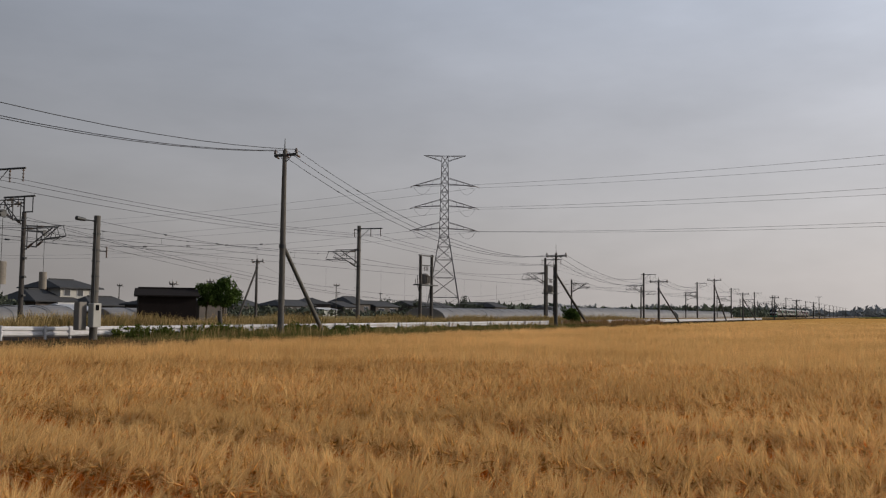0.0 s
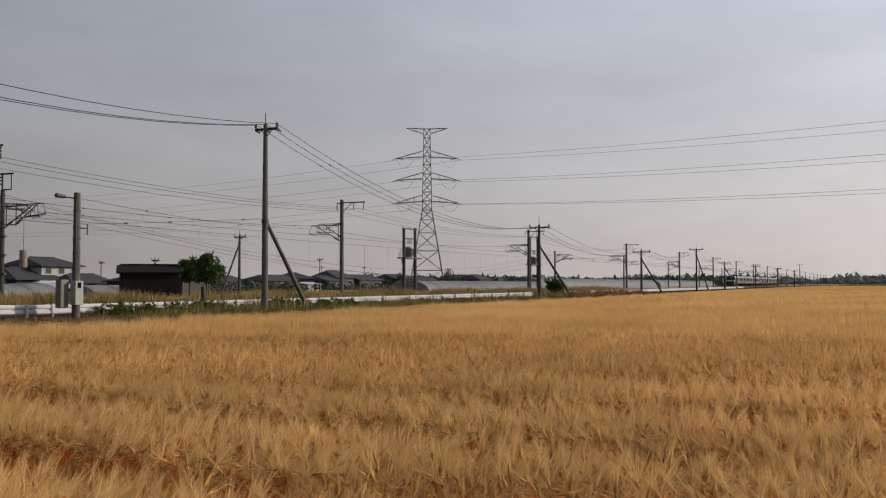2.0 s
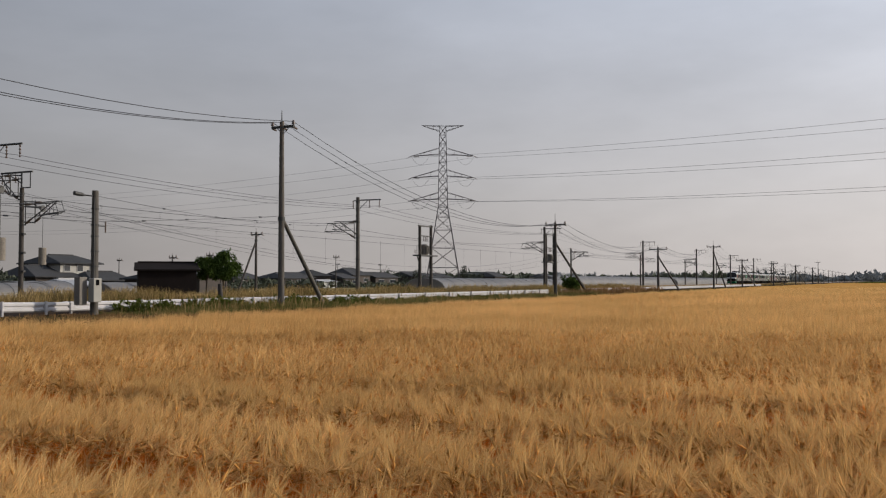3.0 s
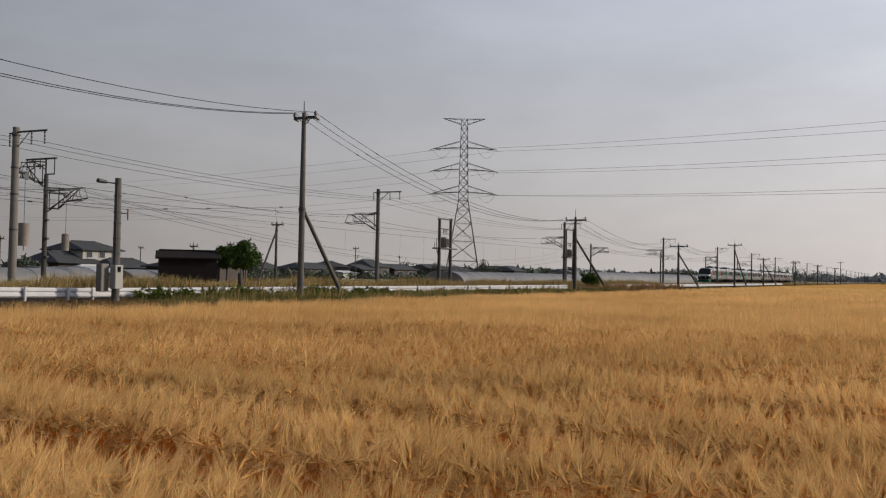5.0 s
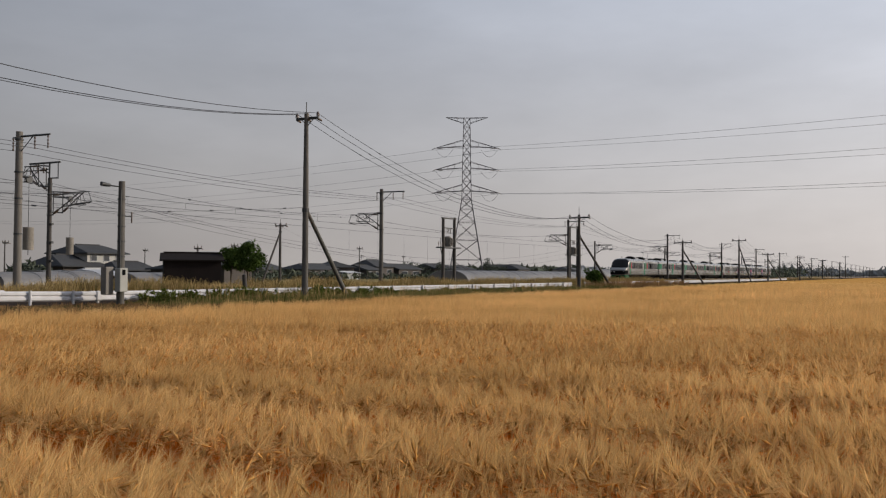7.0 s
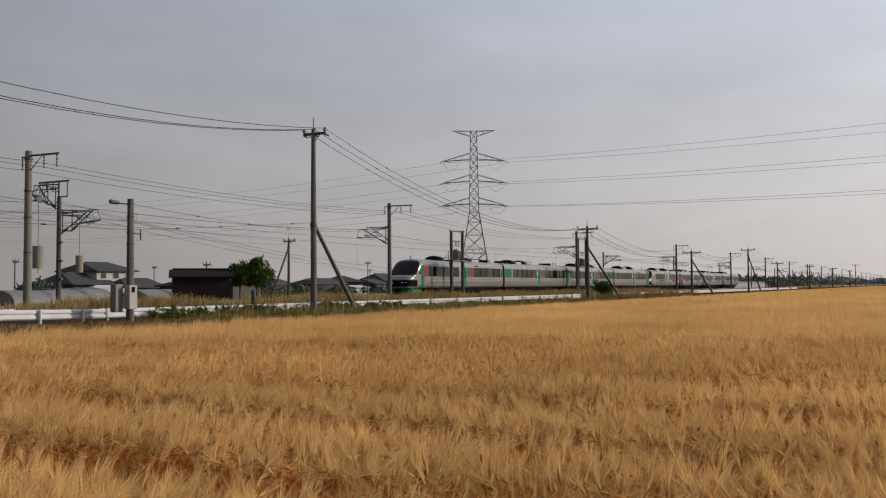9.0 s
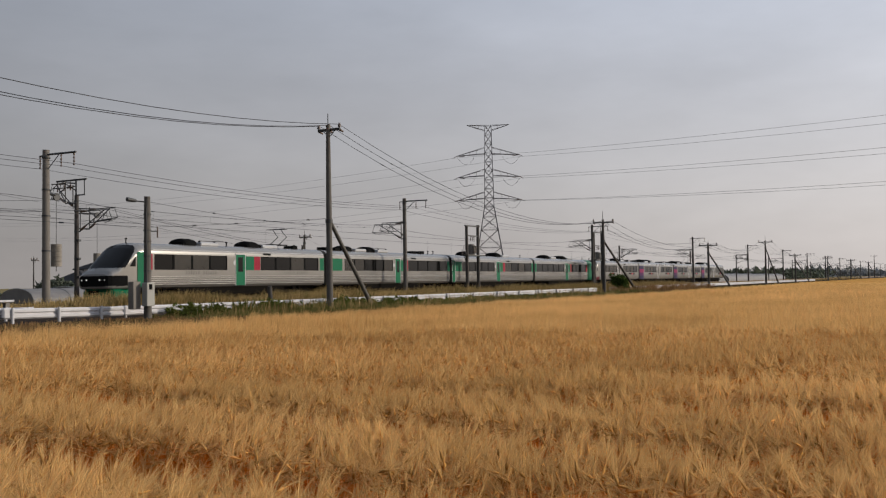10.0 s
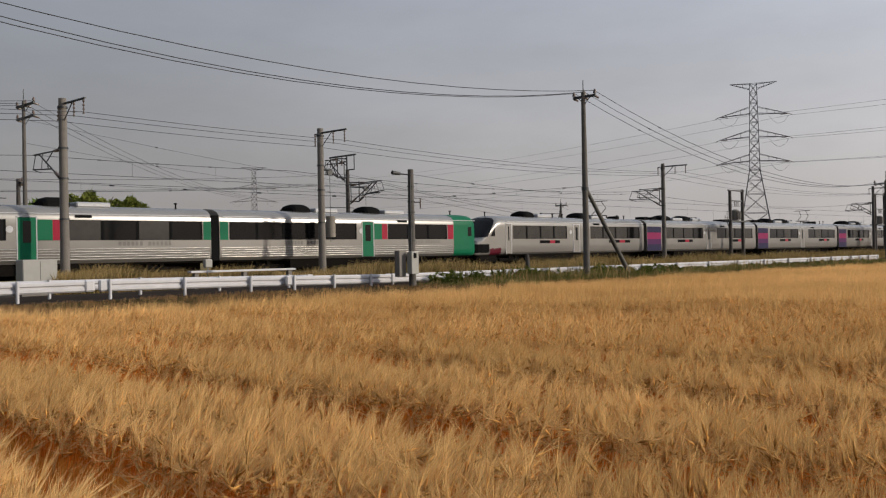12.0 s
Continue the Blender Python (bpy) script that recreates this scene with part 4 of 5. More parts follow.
def car(train, k, wins, doors, plates, shell, nose=None, tail=None, pan=None, units=((4.0, 5.9), (12.5, 14.3)), door_mat=TRAIN_GREEN, ribs=True, marks=(), strips=(), seed=0):
    """One carriage; wins: runs of window panes; doors and plates along its length."""
    r = random.Random(seed)
    x_in = 2.4 if nose else 0.25
    body = part("carriage", body_shell(x_in, PITCH - (1.0 if tail else 0.25), wins), shell, train)
    body.location = (k * PITCH, 0, 0)
    for a, b in wins:
        n = max(1, round((b - a) / 1.62))
        for s in (-1, 1):
            for i in range(n):
                p, q = a + (b - a) * i / n, a + (b - a) * (i + 1) / n
                glass = TRAIN_GLASS if r.random() < (0.7 if ribs else 0.4) else CURTAIN
                part("window_pane", made((box, ((p + q) / 2, s * (HALF - 0.045), (WIN0 + WIN1) / 2), (q - p - 0.13, 0.02, WIN1 - WIN0 - 0.03))), glass, body)
                part("window_post", made((box, (q, s * (HALF - 0.035), (WIN0 + WIN1) / 2), (0.16, 0.03, WIN1 - WIN0 - 0.004))), TRAIN_BLACK, body)
            part("gasket", made((box, ((a + b) / 2, s * (HALF - 0.06), (WIN0 + WIN1) / 2), (b - a, 0.012, WIN1 - WIN0))), TRAIN_BLACK, body)
    for a, b in doors:
        for s in (-1, 1):
            d = part("door", plate(a, b, 0.93, 2.98, s, 0.012), door_mat, body)
            part("door_window", plate(a + 0.22, b - 0.22, 1.85, 2.82, s, 0.018), TRAIN_GLASS, body)
            part("door_frame", made((box, (a - 0.03, s * HALF, 1.95), (0.05, 0.03, 2.1)), (box, (b + 0.03, s * HALF, 1.95), (0.05, 0.03, 2.1)), (box, ((a + b) / 2, s * HALF, 3.02), (b - a + 0.1, 0.03, 0.05))), TRAIN_GREY, body)
    for a, b, z0, z1, m in plates:
        for s in (-1, 1):
            part("colour_panel", plate(a, b, z0, z1, s), m, body)
    if ribs:
        for z in (1.06, 1.18, 1.30, 1.42, 1.54):
            for s in (-1, 1):
                bm = bmesh.new()
                runs, last = [], x_in + 0.1
                for a, b in sorted(doors):
                    runs.append((last, a - 0.08))
                    last = b + 0.08
                runs.append((last, PITCH - (2.5 if tail else 0.35)))
                for a, b in runs:
                    tube(bm, (a, s * (HALF - 0.004), z), (b, s * (HALF - 0.004), z), 0.028, None, 8)
                part("body_rib", bm, TRAIN_SILVER, body)
    part("gutter", made((box, ((x_in + PITCH) / 2, -HALF * 0.955, 3.18), (PITCH - x_in - 0.5, 0.05, 0.035)), (box, ((x_in + PITCH) / 2, HALF * 0.955, 3.18), (PITCH - x_in - 0.5, 0.05, 0.035))), TRAIN_GREY, body)
    for x, n, h in marks:
        for i in range(n):
            if i % 7 == 6:
                continue
            part("letter_bar", plate(x + i * 0.22, x + i * 0.22 + r.uniform(0.10, 0.15), 1.68, 1.68 + h, -1, 0.005), LETTERING, body)
    for x, w in strips:
        part("name_strip", plate(x, x + w * 0.5, 1.62, 1.84, -1, 0.005), TRAIN_BLACK, body)
        part("name_strip", plate(x + w * 0.5, x + w * 0.75, 1.62, 1.84, -1, 0.005), TRAIN_RED, body)
        part("name_strip", plate(x + w * 0.75, x + w, 1.62, 1.84, -1, 0.005), TRAIN_BLACK, body)
    for a, b in units:
        roof_unit(body, a, b, 0.48)
    for x in (7.6, 9.0, 10.2, 17.6, 18.6) if pan or k == 1 else (18.6,):
        part("roof_insulator", made((tube, (x, -0.5, 3.58), (x, -0.5, 3.84), 0.05, 0.035, 8), (tube, (x, -0.5, 3.80), (x, -0.5, 3.87), 0.08, None, 8)), TRAIN_BLACK, body)
    for x in ((13.6, 14.9, 17.4) if nose else (1.6, 2.9, 14.9, 16.2)) if pan or k == 1 else ():
        part("roof_conduit_box", made((box, (x + r.uniform(-0.2, 0.2), -0.2, 3.68), (r.uniform(0.4, 0.8), 0.9, r.uniform(0.16, 0.3)), 0.03)), TRAIN_BLACK, body)
    part("roof_cable", made((tube, (7.6, -0.5, 3.88), (10.2, -0.5, 3.88), 0.02, None, 5)), TRAIN_BLACK, body)
    part("underframe", made((box, (PITCH / 2, 0, 0.62), (10.5, 2.5, 0.5)), (box, (PITCH / 2 + 0.3, 0, 0.5), (PITCH - 1.2, 0.9, 0.7)), (box, (PITCH / 2, 0, 0.84), (PITCH - 1.0, 2.4, 0.1))), UNDER_M, body)
    bogie(body, 3.2 if not nose else 3.6)
    bogie(body, PITCH - 3.2)
    part("destination_sign", plate(12.9, 13.7, 3.0, 3.13, -1), TRAIN_BLACK, body)
    part("emblem", made((tube, (9.95, -HALF - 0.001, 2.45), (9.95, -HALF - 0.010, 2.45), 0.16, None, 12)), TRAIN_GREY, body)
    if k and not nose:
        part("gangway", made((box, (0, 0, 2.0), (0.6, 1.9, 2.5), 0.03)), TRAIN_BLACK, body)
        for s in (-1, 1):
            part("end_cover", made((box, (0.0, s * 1.33, 2.05), (0.52, 0.2, 2.35))), TRAIN_BLACK, body)
    if nose:
        nose_parts(train, body, x_in, nose[0], nose[1], nose[2])
    if tail:
        bm = bmesh.new()
        keys = ((PITCH - 2.38, HALF + 0.008, 0.87, 3.628), (PITCH - 1.0, HALF + 0.008, 0.87, 3.628), (PITCH - 0.55, HALF - 0.01, 0.87, 3.60), (PITCH - 0.25, HALF - 0.12, 0.88, 3.46), (PITCH - 0.15, HALF - 0.26, 0.9, 3.3))
        rings = [section(bm, *q, FINE) for q in keys]
        for p, q in zip(rings, rings[1:]):
            for i in range(len(p) - 1):
                bm.faces.new((p[i], q[i], q[i + 1], p[i + 1])).smooth = True
        bm.faces.new(list(reversed(rings[-1])))
        part("end_shell", bm, tail, body, "rounded green driving end")
        for s in (-1, 1):
            part("end_window", made((box, (PITCH - 0.85, s * (HALF + 0.012), 2.45), (0.35, 0.012, 0.6))), TRAIN_GLASS, body)
    if pan:
        pantograph(body, pan)
    return body


G, R_, B_ = TRAIN_GREEN, TRAIN_RED, TRAIN_BLUE
TRACK_Y = TRACKS[0]
green_train = thing("express_train", 56.8, TRACK_Y, RAIL_Z, "silver four-car express train with green doors and red panels", "train", "coupled trains")
car(green_train, 0, [(2.75, 9.2), (12.6, 19.35)], [(10.05, 10.95)],
    [(1.42, 1.95, 0.95, 3.0, G), (2.0, 2.6, WIN0, WIN1, R_), (11.02, 11.9, WIN0, WIN1, G), (11.9, 12.55, WIN0, WIN1, R_), (19.5, 20.03, WIN0, WIN1, G)],
    TRAIN_WHITE, nose=(TRAIN_WHITE, G, None), marks=((5.4, 14, 0.2), (15.2, 14, 0.2)), units=((6.0, 7.9), (12.2, 13.9)), pan=16.0, seed=1)
car(green_train, 1, [(2.5, 9.8), (12.35, 19.5)], [(10.2, 11.0)],
    [(0.3, 2.2, WIN0, WIN1, G), (11.06, 11.7, WIN0, WIN1, G), (11.7, 12.3, WIN0, WIN1, R_), (19.6, 20.04, WIN0, WIN1, G)],
    TRAIN_WHITE, marks=((4.6, 14, 0.2), (14.6, 14, 0.2)), units=((3.6, 5.4), (7.0, 8.8)), seed=2)
car(green_train, 2, [(2.4, 9.8), (12.45, 19.55)], [(0.32, 0.92), (10.3, 11.1)],
    [(0.98, 2.3, WIN0, WIN1, G), (11.16, 11.85, WIN0, WIN1, G), (11.85, 12.4, WIN0, WIN1, R_), (19.6, 20.04, WIN0, WIN1, G)],
    TRAIN_WHITE, marks=((4.6, 14, 0.2), (15.0, 14, 0.2)), units=((5.0, 6.8), (11.8, 13.6)), seed=3)
car(green_train, 3, [(0.85, 9.6), (12.1, 17.3)], [(10.05, 10.9)],
    [(0.28, 0.78, WIN0, WIN1, G), (10.96, 11.6, WIN0, WIN1, G), (11.6, 12.05, WIN0, WIN1, R_), (17.35, 17.88, WIN0, WIN1, R_)],
    TRAIN_WHITE, tail=G, marks=((4.4, 14, 0.2), (13.8, 14, 0.2)), units=((5.6, 7.4), (11.0, 12.8)), seed=4)
X2 = 4 * PITCH + 0.45
grey_train = thing("express_train", 56.8 + X2, TRACK_Y, RAIL_Z, "pale silver four-car express train with red and violet door panels", "train", "coupled trains")
sd = [(10.33, 11.05)]
car(grey_train, 0, [(3.2, 9.5), (12.5, 19.45)], [(2.45, 3.0)] + sd, [], TRAIN_WHITE, nose=(TRAIN_WHITE, UNDER_M, TRAIN_MAROON), door_mat=TRAIN_WHITE, ribs=False, strips=((6.2, 2.4), (15.0, 3.0)), units=((5.4, 7.2), (12.2, 14.2)), pan=15.4, seed=5)
for k in (1, 2, 3):
    car(grey_train, k, [(2.9, 9.65), (12.25, 19.4)], sd, [(0.3, 2.5, 0.92, 1.45, B_), (0.3, 2.5, 1.45, 1.90, TRAIN_VIOLET), (0.3, 2.5, 1.90, 2.45, TRAIN_MAGENTA), (0.3, 2.5, 2.45, 2.95, B_)], TRAIN_WHITE, door_mat=TRAIN_WHITE, ribs=False, strips=((5.2, 2.6), (15.0, 2.8)), units=((4.2, 6.2), (7.6, 9.4)), pan=14.0 if k == 2 else None, seed=5 + k)

# ---- trees and bushes ----
def leaf_cloud(n, radii, seed, leaf=0.12, lumps=14):
    """Leaf triangles gathered in uneven clumps, with gaps between them."""
    r = np.random.default_rng(seed)
    rad = np.array(radii)
    d = r.normal(0, 1, (lumps, 3))
    d /= np.linalg.norm(d, axis=1)[:, None]
    c = d * rad * r.uniform(0.35, 0.85, (lumps, 1))
    s = r.uniform(0.25, 0.5, lumps) * rad.min()
    w = r.integers(0, lumps, n)
    e = r.normal(0, 1, (n, 3))
    e /= np.linalg.norm(e, axis=1)[:, None]
    p = c[w] + e * s[w][:, None] * r.uniform(0.55, 1.05, (n, 1))
    u, v = r.normal(0, 1, (n, 3)), r.normal(0, 1, (n, 3))
    size = leaf * r.uniform(0.6, 1.3, (n, 1))
    verts = np.stack([p - u * size * 0.5, p + u * size * 0.5, p + v * size], 1).reshape(-1, 3)
    return verts, np.arange(3 * n).reshape(-1, 3)


def tree(x, y, height, radius, mat, label, seed, n=2600, leaf=0.16, trunk=0.4, name="tree", z=0.0, squash=0.8):
    t = thing(name, x, y, z, label, "tree" if name == "tree" else "bush", "trees beyond the railway" if name == "tree" else "")
    bm = bmesh.new()
    ch = height - radius * squash
    tube(bm, (0, 0, 0), (0.05, 0, ch * 0.6), height * 0.03, height * 0.02, 8)
    r = random.Random(seed)
    for k in range(6):
        a = k * 1.05 + r.random()
        tube(bm, (0.03, 0, ch * (0.4 + 0.05 * k)), (radius * 0.55 * math.cos(a), radius * 0.55 * math.sin(a), ch + radius * 0.25 * r.random()), height * 0.012, height * 0.004, 5)
    part("trunk", bm, BARK, t)
    v, tr_ = leaf_cloud(n, (radius, radius, radius * squash), seed, leaf, 18)
    v[:, 2] += ch
    crown = new("crown", np_mesh("crown", v, tr_, [mat]))
    crown.parent = t
    return t


def weed_bank(patches, seed, label):
    """Leafy weeds in ragged clumps along the foot of the guard rail."""
    r = np.random.default_rng(seed)
    vs, n = [], 0
    for x0, x1, h, count in patches:
        for k in range(count):
            x, y = r.uniform(x0, x1), r.uniform(28.4, 30.15)
            hh = h * r.uniform(0.45, 1.25)
            v, t = leaf_cloud(110, (r.uniform(0.22, 0.5), r.uniform(0.2, 0.4), hh * 0.6), int(r.integers(1e6)), 0.055, 6)
            vs.append(v + (x, y, 0.2 + hh * 0.45))
    v = np.concatenate(vs)
    return tagged(new("verge_weeds", np_mesh("verge_weeds", v, np.arange(len(v)).reshape(-1, 3), [WEED_LEAF])), label, "weeds", kind="stuff")


weed_bank(((29.3, 37.0, 0.55, 85), (37.0, 40.5, 0.26, 22), (40.5, 44.0, 0.6, 40), (44.0, 50.5, 0.42, 50), (50.5, 66.0, 0.27, 70), (66.0, 82.0, 0.24, 45)), 41, "dark green leafy weeds in clumps under the guard rail")
tree(86.0, 69.8, 4.9, 2.5, LEAF_LITE, "dense round green tree beside the dark barn", 3, 5200, 0.17)
tree(84.0, 70.6, 4.4, 1.6, LEAF_M, "dense round green tree beside the dark barn", 4, 2400, 0.17)
tree(35.0, 75, 7.5, 3.6, LEAF_SUN, "broad green tree standing beyond the railway", 5, 9000, 0.15, squash=0.35)
tree(38.4, 76, 6.9, 2.3, LEAF_SUN, "broad green tree standing beyond the railway", 6, 4000, 0.15, squash=0.4)
tree(32.2, 76, 6.7, 2.0, LEAF_M, "broad green tree standing beyond the railway", 7, 1600, 0.22, squash=0.45)
tree(89.6, 29.2, 2.0, 1.1, LEAF_M, "low dark green bush beside the power pole", 8, 2600, 0.09, name="bush", z=0.2, squash=0.75)
tree(92.0, 29.4, 1.5, 0.9, LEAF_M, "low dark green bush beside the power pole", 9, 1500, 0.09, name="bush", z=0.2)
for i, (x, y, h, rr) in enumerate(((75, 95, 2.6, 2.0), (78, 96, 3.0, 2.2), (236, 131, 5.4, 5.0), (288, 131, 6.6, 4.0), (300, 133, 5.2, 4.0), (330, 150, 6.0, 5.0), (246, 128, 5.6, 4.2))):
    tree(x, y, h, rr, FAR_TREE, "dark leafy tree among the far houses", 20 + i, 900, 0.30)


# ---- houses ----
def gable(bm, w, d, z0, z1, over=0.5, thick=0.15, hip=0.0):
    """A pitched roof slab with eaves; hip pulls the ridge ends in."""
    x, y = w / 2 + over, d / 2 + over
    lo = [(-x, -y), (x, -y), (x, y), (-x, y)]
    a = [bm.verts.new((p[0], p[1], z0)) for p in lo]
    b = [bm.verts.new((p[0], p[1], z0 - thick)) for p in lo]
    r0, r1 = bm.verts.new((-x + hip, 0, z1)), bm.verts.new((x - hip, 0, z1))
    bm.faces.new((a[0], a[1], r1, r0))
    bm.faces.new((a[2], a[3], r0, r1))
    bm.faces.new((a[1], a[2], r1))
    bm.faces.new((a[3], a[0], r0))
    for k in range(4):
        j = (k + 1) % 4
        bm.faces.new((b[k], b[j], a[j], a[k]))
    bm.faces.new(list(reversed(b)))


def house(x, y, w, d, wall_h, roof_h, wall_m, roof_m, label, turn=0.0, hip=0.0, windows=0, category="house", z=0.0, over=0.5, wz=None):
    t = thing("house" if category == "house" else category, x, y, z, label, category, "buildings beyond the railway", turn)
    part("wall", made((box, (0, 0, wall_h / 2), (w, d, wall_h))), wall_m, t)
    bm = bmesh.new()
    gable(bm, w, d, wall_h + 0.05, wall_h + roof_h, over, hip=hip)
    part("roof", bm, roof_m, t)
    part("ridge", made((box, (0, 0, wall_h + roof_h + 0.04), (max(0.5, w - 2 * hip), 0.3, 0.18))), roof_m, t)
    for k in range(windows):
        xx = -w / 2 + w * (k + 0.5) / windows
        zz = wz or wall_h * 0.62
        wn_ = part("window", made((box, (xx, -d / 2 - 0.03, zz), (w / windows * 0.5, 0.06, 0.95))), ROOF_PALE, t)
        part("pane", made((box, (xx, -d / 2 - 0.065, zz), (w / windows * 0.5 - 0.16, 0.02, 0.80))), HOUSE_GLASS, wn_)
    return t


house(81.2, 74.0, 6.2, 4.0, 2.85, 0.85, DARK_BOARD, DARK_BOARD, "long black-stained board barn with a low roof", turn=-44, category="barn", over=0.35)
house(89.6, 100, 6.4, 7.0, 3.95, 1.15, PLASTER, ROOF_TILE, "two-storey house with grey tiled hip roof and pale walls", hip=1.2, windows=3, over=0.5, wz=3.35)
house(85.2, 99, 6.5, 6.5, 2.2, 1.5, BROWN_WALL, ROOF_TILE, "lower wing of the house with grey tiled roof", hip=1.5, over=0.6)
house(91.6, 95.0, 6.6, 4.0, 1.75, 1.15, BROWN_WALL, ROOF_TILE, "entrance wing of the house with grey tiled roof", hip=1.2, over=0.5)
house(77.2, 85, 3.6, 5, 1.1, 0.75, BROWN_WALL, ROOF_PALE, "low shed with a pale sheet roof", hip=0.3, category="shed")
house(93.0, 84, 10, 6, 1.9, 0.75, BROWN_WALL, ROOF_TILE, "low outbuilding with a grey tiled roof", hip=1.0, category="shed")
house(96.0, 82, 5.5, 5, 2.3, 0.8, BROWN_WALL, ROOF_TILE, "low outbuilding with a grey tiled roof", hip=0.8, category="shed")
rr = random.Random(11)
for x, y, w, h, rh in ((170, 135, 11, 2.2, 1.3), (178, 128, 8, 2.3, 1.3), (184.5, 130, 9, 2.5, 1.2), (194, 131, 11, 2.9, 1.4), (201, 127, 7, 2.3, 1.3), (213, 131, 10, 3.2, 1.9), (227, 131, 13, 2.6, 1.5), (252, 133, 10, 3.0, 1.5), (265, 136, 12, 2.7, 1.4), (280, 138, 9, 2.8, 1.5), (318, 134, 13, 3.2, 1.8), (340, 150, 15, 3.3, 1.8), (375, 160, 14, 3.4, 1.6), (160, 140, 12, 1.7, 1.2), (420, 150, 14, 3.5, 1.5)):
    house(x, y, w, 8, h, rh, BROWN_WALL if rr.random() < 0.7 else PLASTER, ROOF_TILE, "far farmhouse with a dark tiled hip roof", turn=rr.uniform(-12, 12) + rr.choice((0, 0, 60)), hip=rr.choice((0.0, 0.4, 2.0)), windows=2)
house(187, 122, 6, 4, 1.5, 0.4, TANK_M, ROOF_PALE, "small pale shed among the far houses", category="shed")


# ---- greenhouses ----
def greenhouse(x0, x1, y, w, h, label, arched=True):
    t = thing("greenhouse", x0, y, 0, label, "greenhouse", "plastic greenhouses")
    bm = bmesh.new()
    n, m = 12, max(2, int((x1 - x0) / 4))
    rings = []
    for i in range(m + 1):
        x = (x1 - x0) * i / m
        rings.append([bm.verts.new((x, -w / 2 * math.cos(math.pi * k / n), h * math.sin(math.pi * k / n) ** 0.75 + (0.02 if i % 2 else 0))) for k in range(n + 1)])
    for a, b in zip(rings, rings[1:]):
        for k in range(n):
            bm.faces.new((a[k], a[k + 1], b[k + 1], b[k]))
    bm.faces.new(rings[0])
    bm.faces.new(rings[-1])
    part("cover", bm, VINYL, t, "translucent grey plastic sheet")
    for i in range(m + 1):
        x = (x1 - x0) * i / m
        pts = [(x, -w / 2 * math.cos(math.pi * k / n) * 1.01, h * math.sin(math.pi * k / n) ** 0.75 * 1.01 + 0.03) for k in range(n + 1)]
        bm = bmesh.new()
        for p, q in zip(pts, pts[1:]):
            tube(bm, p, q, 0.03, None, 4)
        part("hoop", bm, STEEL, t)


greenhouse(126, 185, 64, 7.0, 2.0, "long low grey plastic tunnel greenhouse")
greenhouse(186, 300, 66, 7.0, 2.7, "long low grey plastic tunnel greenhouse")
greenhouse(305, 420, 66, 7.0, 2.7, "long low grey plastic tunnel greenhouse")
greenhouse(58.0, 66.5, 78, 5.0, 1.45, "low rounded plastic greenhouse")
greenhouse(67.5, 74.0, 83, 6.0, 1.6, "low rounded plastic greenhouse")
greenhouse(79.0, 87.0, 83, 6.0, 1.45, "low rounded plastic greenhouse")

# ---- mirror post and marker ----
mk = thing("leaning_post", 38.2, 31.2, 0.2, "short dark leaning wooden post", "post")
part("post", made((tube, (0.08, 0, 0), (-0.04, 0, 1.2), 0.13, 0.11, 10)), DARK_POLE, mk)
tk = thing("water_tank", 89.4, 72.3, 0.0, "pale rounded water tank on a frame beside the tree", "water tank")
part("tank", made((tube, (0, 0, 4.55), (0, 0, 5.1), 0.42, 0.42, 14), (tube, (0, 0, 5.1), (0, 0, 5.4), 0.42, 0.18, 14)), TANK_M, tk)
for sx, sy in ((-1, -1), (1, -1), (1, 1), (-1, 1)):
    part("leg", made((bar, (sx * 0.4, sy * 0.4, 0), (sx * 0.4, sy * 0.4, 4.5), 0.08)), DARK_STEEL, tk)
part("platform", made((box, (0, 0, 4.5), (1.0, 1.0, 0.1))), DARK_STEEL, tk)
sb = thing("signal_cabinet", 14.9, 37.0, 0.0, "pale grey trackside signal cabinet", "cabinet")
part("cabinet", made((box, (0, 0, 0.95), (1.35, 0.7, 1.35), 0.03)), CABINET_M, sb)
part("base", made((box, (0, 0, 0.14), (1.5, 0.85, 0.28))), CONCRETE, sb)
part("door_joint", made((box, (0, -0.353, 0.95), (0.015, 0.01, 1.2))), DARK_STEEL, sb)
sm = thing("shunt_signal", 24.0, 39.4, 0.0, "small pale trackside signal on a short post", "signal")
part("post", made((tube, (0, 0, 0), (0, 0, 1.15), 0.04, None, 8)), STEEL, sm)
part("head", made((box, (0, 0, 1.3), (0.4, 0.25, 0.4), 0.04), (tube, (0.05, 0, 1.5), (0.05, 0, 1.62), 0.04, None, 6)), CABINET_M, sm)
ct = thing("cable_trough", 21.02, 36.0, 0.22, "white concrete cable trough lying along the railway", "trough")
part("trough", made((box, (2.78, 0, 0.74), (5.55, 0.3, 0.09), 0.01)), WHITE_PAINT, ct)
for k in range(3):
    part("support", made((box, (0.30 + k * 2.48, 0, 0.335), (0.2, 0.2, 0.670))), CONCRETE, ct)

